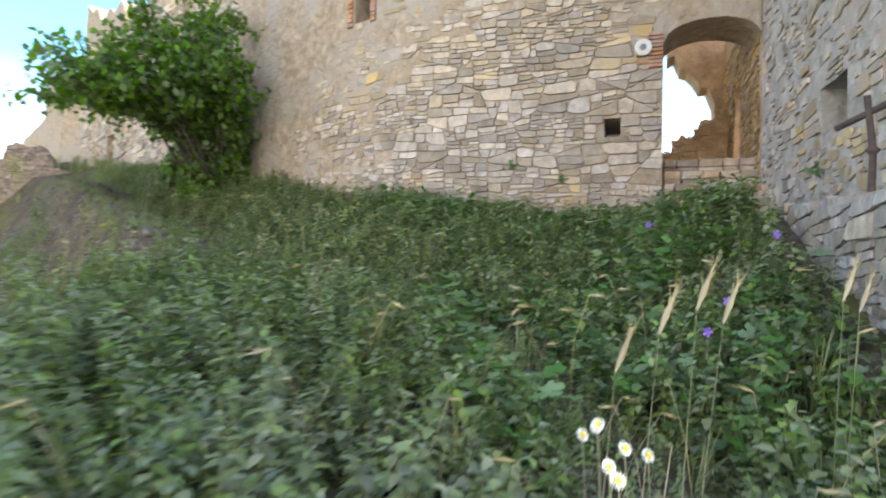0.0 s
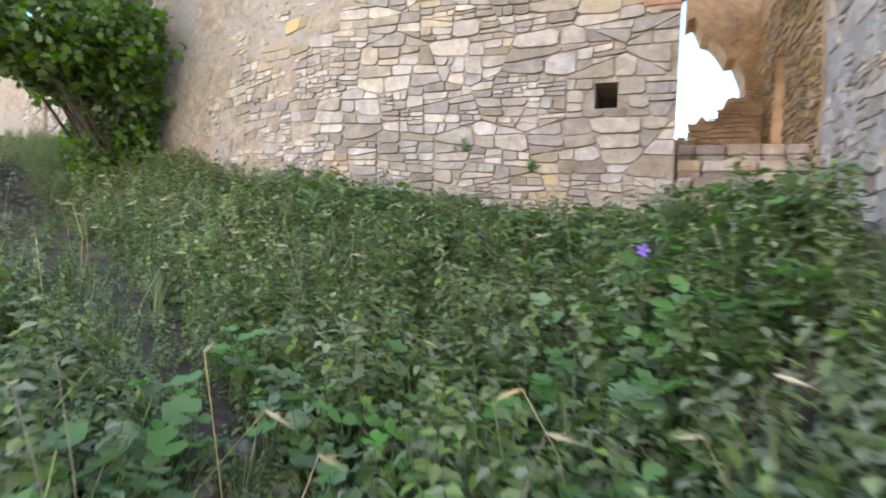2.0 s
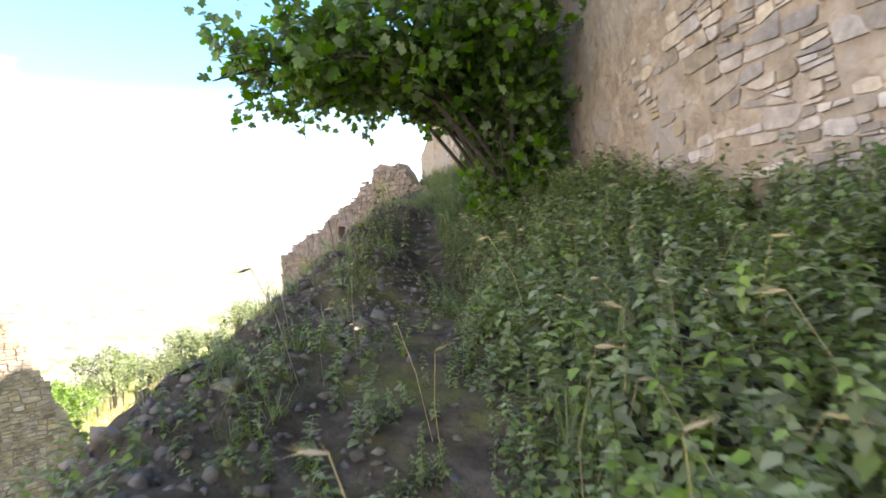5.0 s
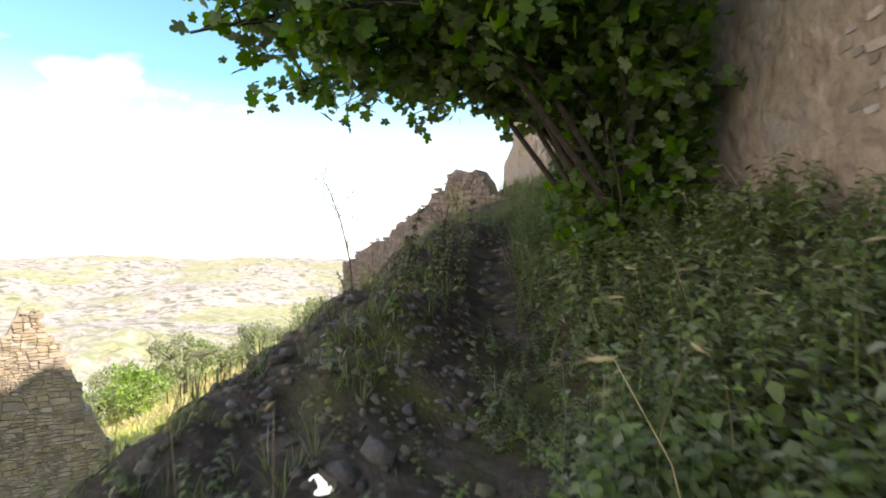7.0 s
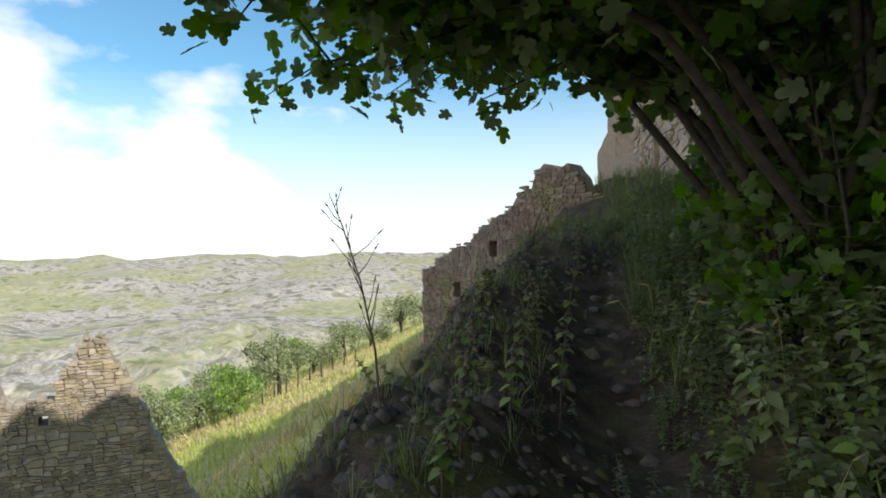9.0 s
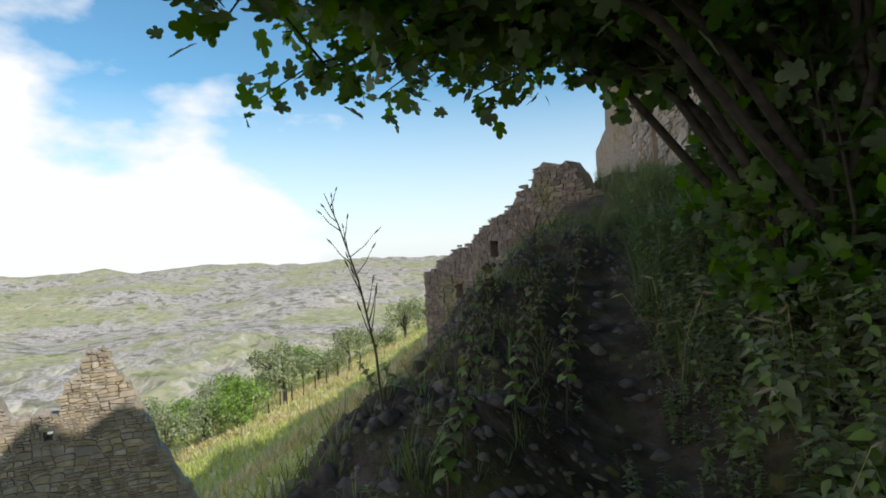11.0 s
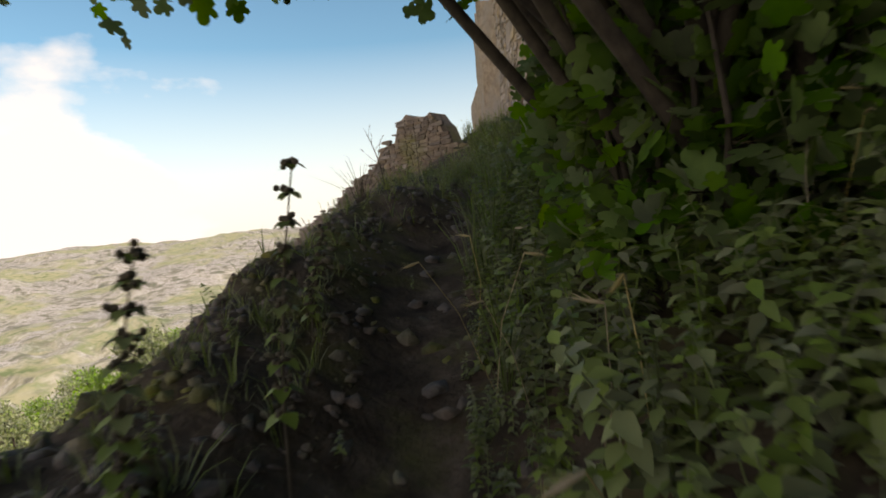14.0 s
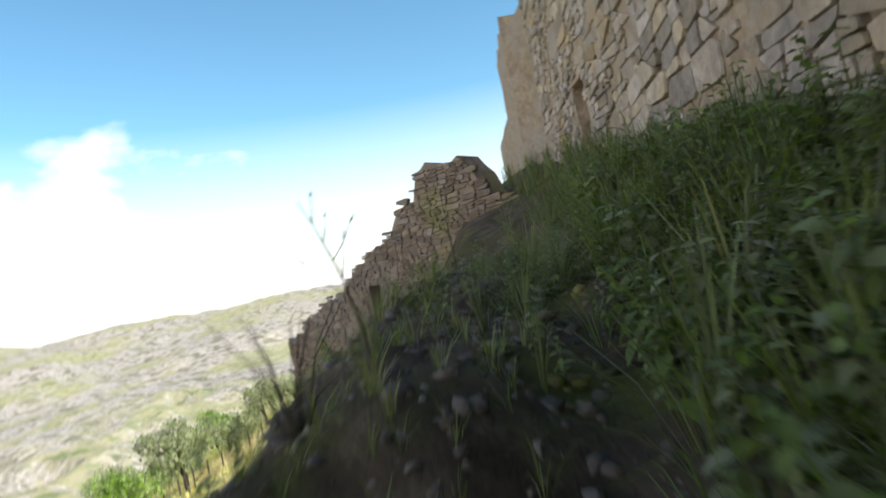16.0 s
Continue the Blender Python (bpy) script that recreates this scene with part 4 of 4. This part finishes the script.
def leaves(spots_, size, droop):
    near = track_near(np.array([v.x for v in spots_]), np.array([v.y for v in spots_]))[0]
    spots_ = [v for v, e_ in zip(spots_, near) if e_ > 0.5 or v.z > 3.8]
    n = len(spots_)
    R = turn(n, tilt=droop)
    P = np.array([tuple(v) for v in spots_])
    return repeat(FIG_V, FIG_F, place(R, rng.uniform(size[0], size[1], n), P[:, 0], P[:, 1], P[:, 2]))


at_ = []
for b, m, e in tips:
    for q in range(34):
        t = RT.random()
        p = (b.lerp(m, t * 2) if t < 0.5 else m.lerp(e, t * 2 - 1)) if q > 5 else e
        at_.append(p + Vector((RT.gauss(0, 0.10), RT.gauss(0, 0.10), RT.gauss(0.03, 0.09))))
part("crown", tri_mesh("crown", *leaves(at_, (0.065, 0.135), 0.75), M_FIG), fig, "large lobed fig leaves")
figs = [tips[q][2] + Vector((0.03, 0.02, -0.04)) for q in range(0, len(tips), 3)]
fruit_mesh = tri_mesh("fruit", sv * 0.045, sf, M_FIG)
for f_ in figs:
    part("fruit", fruit_mesh, fig).location = f_
# suckers at the foot
for q in range(26):
    w_ = RT.uniform(0, 6.28)
    o = RT.uniform(0.1, 0.55)
    b = ROOT + Vector((math.cos(w_) * o * 0.6, math.sin(w_) * o * 0.5, 0))
    e = b + Vector((math.cos(w_) * 0.22, math.sin(w_) * 0.2, RT.uniform(0.8, 1.7)))
    bar("sucker", [b, b.lerp(e, 0.5) + Vector((0.05, 0, 0)), e], [0.014, 0.010, 0.005], M_BARK, fig, 5)
suck = []
for q in range(6500):
    a_, r_ = RT.uniform(0, 6.28), math.sqrt(RT.random()) * 0.68
    suck.append(ROOT + Vector((-0.05 + math.cos(a_) * r_ * 1.0, 0.05 + math.sin(a_) * r_ * 0.75, 0.1 + 2.7 * RT.random() ** 1.1)))
part("sucker_leaves", tri_mesh("sucker_leaves", *leaves(suck, (0.06, 0.125), 0.7), M_FIG), fig, "leafy shoots round the trunk")
bush = tagged(new("fig_shoot"), "leafy fig shoots leaning over the track", "shrub")
bz = float(land(-6.3, 12.1))
for q in range(26):
    b = Vector((-6.3 + RT.uniform(-0.3, 0.35), 12.15 + RT.uniform(-0.2, 0.2), bz - 0.05))
    e = b + Vector((RT.uniform(-0.25, 0.45), RT.uniform(-0.45, 0.1), RT.uniform(0.6, 1.75)))
    if track_near(np.array([e.x]), np.array([e.y]))[0][0] < 0.75:
        continue
    bar("stem", [b, b.lerp(e, 0.5), e], [0.009, 0.007, 0.004], M_BARK, bush, 5)
    suck = [b.lerp(e, RT.uniform(0.25, 1.05)) + Vector((RT.gauss(0, 0.1), RT.gauss(0, 0.1), RT.gauss(0, 0.06))) for _ in range(34)]
    part("foliage", tri_mesh("foliage", *leaves(suck, (0.07, 0.15), 0.75), M_FIG), bush)


# ---- flowers and tall stalks ----
def daisy(p):
    ob = tagged(new("daisy"), "white daisy with a yellow centre on a thin stalk", "flower", "daisies beside the track")
    g = float(land(p.x, p.y))
    bar("stalk", [Vector((p.x, p.y, g - 0.02)), Vector((p.x + 0.02, p.y, (g + p.z) / 2)), p], [0.0012] * 3, M_GRASS, ob, 4)
    up = Vector((RP.uniform(-0.4, 0.4), -0.75, 0.6)).normalized()
    a = up.cross(Vector((1, 0, 0))).normalized()
    b = up.cross(a)
    vs, fs = [], []
    for k in range(14):
        w_ = k * 2 * math.pi / 14
        d, n_ = a * math.cos(w_) + b * math.sin(w_), -a * math.sin(w_) + b * math.cos(w_)
        o = len(vs)
        vs += [p + d * 0.004, p + d * 0.0115 - n_ * 0.0019, p + d * 0.0135, p + d * 0.0115 + n_ * 0.0019]
        fs.append((o, o + 1, o + 2, o + 3))
    part("petals", mesh("petals", vs, fs, M_WHITE), ob)
    part("centre", disc(p, up, 0.0055, 0.004, M_YELLOW, "centre", 10), ob)



def barley_stalk(x, y, z, lean):
    ob = tagged(new("barley_stalk"), "tall wild barley stalk with a pale bristly head", "wild barley", "barley beside the track")
    g = float(land(x, y))
    top = Vector((x, y, z))
    bar("stalk", [Vector((x - lean, y, g - 0.02)), Vector((x - lean * 0.6, y, (g + z) / 2)), top], [0.002, 0.0018, 0.0014], M_GRASS, ob, 4)
    tip = top + Vector((0.045, 0.01, 0.11))
    head = [tube([top, top.lerp(tip, 0.4), tip], [0.003, 0.008, 0.002], 6)]
    for q in range(40):
        b = top.lerp(tip, RP.random())
        e = b + Vector((0.02 + RP.uniform(-0.022, 0.022), RP.uniform(-0.022, 0.022), 0.06))
        head.append((np.array([tuple(b), (b.x + 0.0014, b.y, b.z), tuple(e)]), np.array([(0, 1, 2)])))
    part("head", tri_mesh("head", *join(head), M_STRAW), ob)


for bx, by, bz_, bl in ((0.40, 1.46, 1.24, 0.05), (0.50, 1.44, 1.34, 0.06), (0.60, 1.46, 1.40, 0.05), (0.72, 1.58, 1.36, 0.08), (1.15, 1.75, 1.42, 0.04), (1.3, 1.9, 1.38, 0.05), (1.5, 1.8, 1.3, 0.06)):
    barley_stalk(bx, by, bz_, bl)
for q in range(7):
    daisy(Vector((0.24 + 0.032 * (q % 4) + RP.uniform(-0.02, 0.02), 0.92 + 0.05 * q, 1.155 + 0.02 * RP.random() + 0.012 * (q % 3))))


def violet(p):
    ob = tagged(new("mallow_flower"), "violet five-petalled mallow flower", "flower", "mallow flowers on the bank")
    g = float(land(p.x, p.y))
    bar("stalk", [Vector((p.x, p.y, g - 0.02)), p], [0.0025] * 2, M_GRASS, ob, 4)
    vs, fs = [], []
    for k in range(5):
        w_ = k * 2 * math.pi / 5
        d, n_ = Vector((math.cos(w_), -0.3, math.sin(w_))), Vector((-math.sin(w_), 0, math.cos(w_)))
        o = len(vs)
        vs += [p, p + d * 0.017 - n_ * 0.008, p + d * 0.026 - n_ * 0.004, p + d * 0.026 + n_ * 0.004, p + d * 0.017 + n_ * 0.008]
        fs.append((o, o + 1, o + 2, o + 3, o + 4))
    part("petals", mesh("petals", vs, fs, M_VIOLET), ob)


for fx, fy, fh in ((1.36, 2.95, 0.50), (1.22, 2.85, 0.42), (1.9, 3.5, 0.45), (1.5, 4.6, 0.5)):
    violet(Vector((fx, fy, float(land(fx, fy)) + fh)))


def dry_stalk(x, y, h, lx, ly, branches, name="dry_stalk", label="tall dry branching weed stalk"):
    ob = tagged(new(name), label, "weed")
    b = Vector((x, y, float(land(x, y)) - 0.03))
    pts = [b + Vector((lx * t * t, ly * t * t, h * t)) for t in (0, 0.3, 0.6, 0.85, 1.0)]
    bar("stem", pts, [0.006, 0.005, 0.004, 0.003, 0.0015], M_STALK, ob, 5)
    for q in range(branches):
        t = 0.35 + 0.62 * q / branches
        p = b + Vector((lx * t * t, ly * t * t, h * t))
        s = 0.05 + 0.11 * (1 - t)
        e = p + Vector((RT.choice((-1, 1)) * s, RT.uniform(-s, s), s * 1.1))
        bar("twig", [p, p.lerp(e, 0.6) + Vector((0, 0, -0.01)), e], [0.003, 0.002, 0.001], M_STALK, ob, 4)
        bar("pod", [e, e + (e - p) * 0.12, e + (e - p) * 0.3], [0.001, 0.004, 0.001], M_STALK, ob, 4)
    return ob


dry_stalk(-5.62, 9.12, 0.98, -0.42, -0.05, 16)
dry_stalk(-8.2, 12.4, 0.6, -0.1, -0.1, 6)
dry_stalk(-9.6, 14.0, 0.6, 0.1, -0.1, 6)


def horehound(x, y, top, lx, ly):
    """A tall dark stem with whorls of leaves and round flower clusters."""
    ob = tagged(new("tall_weed"), "tall leafy weed with dark whorled flower clusters", "weed")
    b = Vector((x, y, float(land(x, y)) - 0.03))
    h = top - b.z
    bar("stem", [b + Vector((lx * t * t, ly * t * t, h * t)) for t in (0, 0.35, 0.7, 1.0)], [0.005, 0.004, 0.003, 0.002], M_STALK, ob, 5)
    lv, bl = [], []
    for q in range(10):
        t = 0.30 + 0.7 * q / 9
        p = b + Vector((lx * t * t, ly * t * t, h * t))
        s = 0.078 - 0.04 * t
        for k in range(4):
            a_ = k * math.pi / 2 + q
            v = np.array(LEAF_V) * s * np.array([1.1, 1, 1]) @ (rot_z(a_) @ rot_x(-0.35)).T + np.array(tuple(p))
            lv.append((v, np.array(LEAF_F)))
        for k in range(7):
            bl.append((sv * 0.018 + np.array(tuple(p + Vector((RT.gauss(0, 0.012), RT.gauss(0, 0.012), RT.gauss(0, 0.007))))), sf))
    part("leaves", tri_mesh("leaves", *join(lv), M_NETTLE), ob)
    tagged(part("flower_spike", tri_mesh("flower_spike", *join(bl), M_STALK), ob), kind="stuff")


for hx, hy, hh in ((-5.45, 9.93, 3.12), (-5.3, 9.52, 2.95), (-5.2, 9.22, 3.0), (-6.3, 10.5, 2.95), (-5.05, 9.05, 2.75)):
    horehound(hx, hy, hh, 0.10, 0.06)
spiky = tagged(new("dry_grass_tuft"), "dark dry spiky grass tuft on the stony rim", "grass")
v, f = tuft(24, 0.42, 0.55, 0.005, RT)
part("foliage", tri_mesh("foliage", v + np.array([-8.15, 12.1, float(land(-8.15, 12.1)) - 0.02]), f, M_STALK), spiky)
# coarse grass tufts on the crest
x, y = spots(420, -10.5, -6.6, 11.8, 16.2, grown(0.3))
k = frame_of(x, y)[0] < brink(frame_of(x, y)[1]) - 0.3
x, y = x[k], y[k]
stuff("crest_grass", [tuft(26, 0.42, 0.42, 0.006, RP) for _ in range(3)], M_GRASS, x, y, rng.uniform(0.6, 1.0, len(x)), 0.12, "coarse grass tufts along the crest", "grass")


# thin seeding grass along the ridge's rim
x, y = spots(9000, -10.0, -3.0, 6.5, 14.6, lambda x, y: (line_near(RIDGE, x, y)[0] < 0.45) & (track_near(x, y)[0] > 0.45))
x, y = x[:520], y[:520]
stuff("rim_grass", [tuft(9, 0.16, 0.12, 0.004, RP) for _ in range(4)], M_GRASS, x, y, rng.uniform(0.5, 1.2, len(x)), 0.15, "short grass and seed heads along the stony rim", "grass")


# ---- trees down the slope ----
def tree(kind, mat, h, spread, n, seed, label):
    r_ = random.Random(seed)
    ob = tagged(new(kind), label, "tree", "trees below the meadow")
    trunk = [Vector((0, 0, -0.3)), Vector((0.08, 0.03, h * 0.2)), Vector((-0.05, 0.06, h * 0.45))]
    bar("trunk", trunk, [0.16, 0.13, 0.08], M_BARK, ob, 8)
    lobes = []
    for q in range(11):
        a_, o = r_.uniform(0, 6.28), spread * math.sqrt(r_.random()) * 0.75
        c = Vector((math.cos(a_) * o, math.sin(a_) * o, h * r_.uniform(0.34, 0.92) * (1 - 0.22 * o / spread)))
        lobes.append((c, spread * r_.uniform(0.26, 0.46)))
        if q < 5:
            bar("limb", [trunk[1], trunk[2].lerp(c, 0.5), c], [0.07, 0.05, 0.02], M_BARK, ob, 5)
    P = []
    for q in range(n):
        c, rad = lobes[r_.randrange(len(lobes))]
        v = Vector((r_.gauss(0, 1), r_.gauss(0, 1), r_.gauss(0, 1))).normalized() * rad * r_.uniform(0.55, 1.08)
        P.append(tuple(c + v))
    P = np.array(P)
    part("crown", tri_mesh("crown", *repeat(np.array(LEAF_V) * np.array([0.7, 1, 1]), LEAF_F, place(turn(n, tilt=0.9), rng.uniform(0.12, 0.27, n), *P.T)), mat), ob)
    return ob


kinds = [tree("olive_tree", M_OLIVE, 3.9, 2.3, 2600, 1, "grey-green olive tree with an uneven crown"), tree("olive_tree", M_OLIVE, 3.2, 2.5, 2600, 2, "grey-green olive tree with an uneven crown"),
         tree("bushy_tree", M_BRIGHTTREE, 3.6, 2.0, 2800, 3, "bright green bushy tree below the meadow")]


def down_slope(az, dist):
    w_ = radians(az)
    return -3.53 - math.sin(w_) * dist, 8.14 + math.cos(w_) * dist


first = set()
for az, dist, k, s in ((74.2, 43, 0, 1.15), (78.6, 40, 2, 1.0), (71.0, 50, 1, 1.0), (68.0, 54, 0, 0.95), (65.5, 58, 1, 0.95), (62.5, 62, 0, 1.1), (81.5, 41, 1, 0.95), (84.5, 38, 0, 0.9),
                       (86.5, 43, 1, 0.95), (83.0, 50, 2, 0.9), (79.5, 52, 0, 1.0), (87.5, 36, 1, 0.8), (90.0, 48, 0, 1.0), (76.0, 55, 1, 1.0), (60.0, 66, 1, 1.1), (85.5, 58, 0, 1.1), (72.5, 62, 2, 1.0), (92.5, 40, 1, 0.9)):
    px, py = down_slope(az, dist)
    m = pose(px, py, float(land(px, py)), 0, 0, az * 7 % 360) @ Matrix.Diagonal((s, s, s, 1))
    if k in first:
        c = copy_thing(kinds[k], m)
        c.scale = (s, s, s)
    else:
        kinds[k].matrix_basis = m
        first.add(k)
# fence posts at the meadow's lower edge
for q in range(9):
    px, py = down_slope(67 + 1.1 * q, 47 - 0.75 * q)
    ob = tagged(new("fence_post"), "weathered wooden fence post at the meadow's edge", "fence post", "fence posts")
    b = Vector((px, py, float(land(px, py))))
    bar("post", [b - Vector((0, 0, 0.2)), b + Vector((0.03, 0, 0.6)), b + Vector((0.05, 0, 1.25))], [0.06, 0.055, 0.045], M_BARK, ob, 6)

# small plants on the walls
for s_, z_, out_ in ((2.05, 2.95, 0.05), (1.35, 2.75, 0.06)):
    p = MAIN.at(s_, z_, out_)
    ob = tagged(new("wall_plant"), "small green weed growing from a wall joint", "weed", "weeds in the wall")
    v, f = join([repeat(*herbs[0], place(turn(6, tilt=0.6), rng.uniform(0.4, 0.6, 6), np.full(6, p.x), np.full(6, p.y), np.full(6, p.z)))])
    part("leaves", tri_mesh("leaves", v, f, M_MALLOW), ob)
p = SIDE.at(3.05, 2.42, 0.04)
ob = tagged(new("wall_plant"), "small green weed growing from a wall joint", "weed", "weeds in the wall")
part("leaves", tri_mesh("leaves", *repeat(*herbs[1], place(turn(6, tilt=0.7), rng.uniform(0.4, 0.6, 6), np.full(6, p.x), np.full(6, p.y), np.full(6, p.z))), M_MALLOW), ob)


# ---- the stones of the walls ----
def bareness(c, m):
    """Over 1 where the plaster has gone, under 0 where it still covers the stones."""
    if c > 9:
        return 0.8 + 0.3 * math.sin(2.2 * c + 3 * m)
    return 1.32 - 0.34 * max(0, c - 3.1) - 0.45 * max(0, m - 3.9) + 0.2 * math.sin(1.7 * c + m) + 0.12 * math.sin(5.1 * c - 3.3 * m)


def main_skip(c, m, rnd):
    return rnd.random() > 1.5 * bareness(c, m) - 0.25


def main_fade(c, m):
    return min(1.0, max(0.3, bareness(c, m)))


BIG = stones(MAIN, 0.0, 8.9, 1.9, 6.6, (0.29, 0.15), HOLES, R1, 0.026, main_skip, foot(MAIN), fade=main_fade)
lay(wall_main, BIG, M_STONE, M_STONE_J, "stone", lambda c, m: c < 4.6 and 2.4 < m < 3.9)
FARST = stones(MAIN, 8.9, MAIN.length, 3.0, 8.6, (0.36, 0.2), [NICHE], R1, 0.04, main_skip, foot(MAIN), fade=main_fade)
lay(wall_main, FARST, M_STONE, M_STONE_J, "stone", lambda c, m: False)
lay(wall_side, stones(SIDE, 0.2, SIDE.length - 0.05, 1.6, 4.9, (0.24, 0.13), SHOLE, R1, 0.018, lambda c, m, r: r.random() > 0.55 - 0.12 * (m - 2.5)), M_STONE, M_STONE_J, "stone", lambda c, m: True)
lay(bench, stones(BENCH, 0.05, BENCH.length - 0.02, 1.2, 2.3, (0.24, 0.10), [], R1, 0.025, high=lambda s: 1.86 + 0.065 * s), M_STONE, M_STONE_J, "stone", lambda c, m: True)
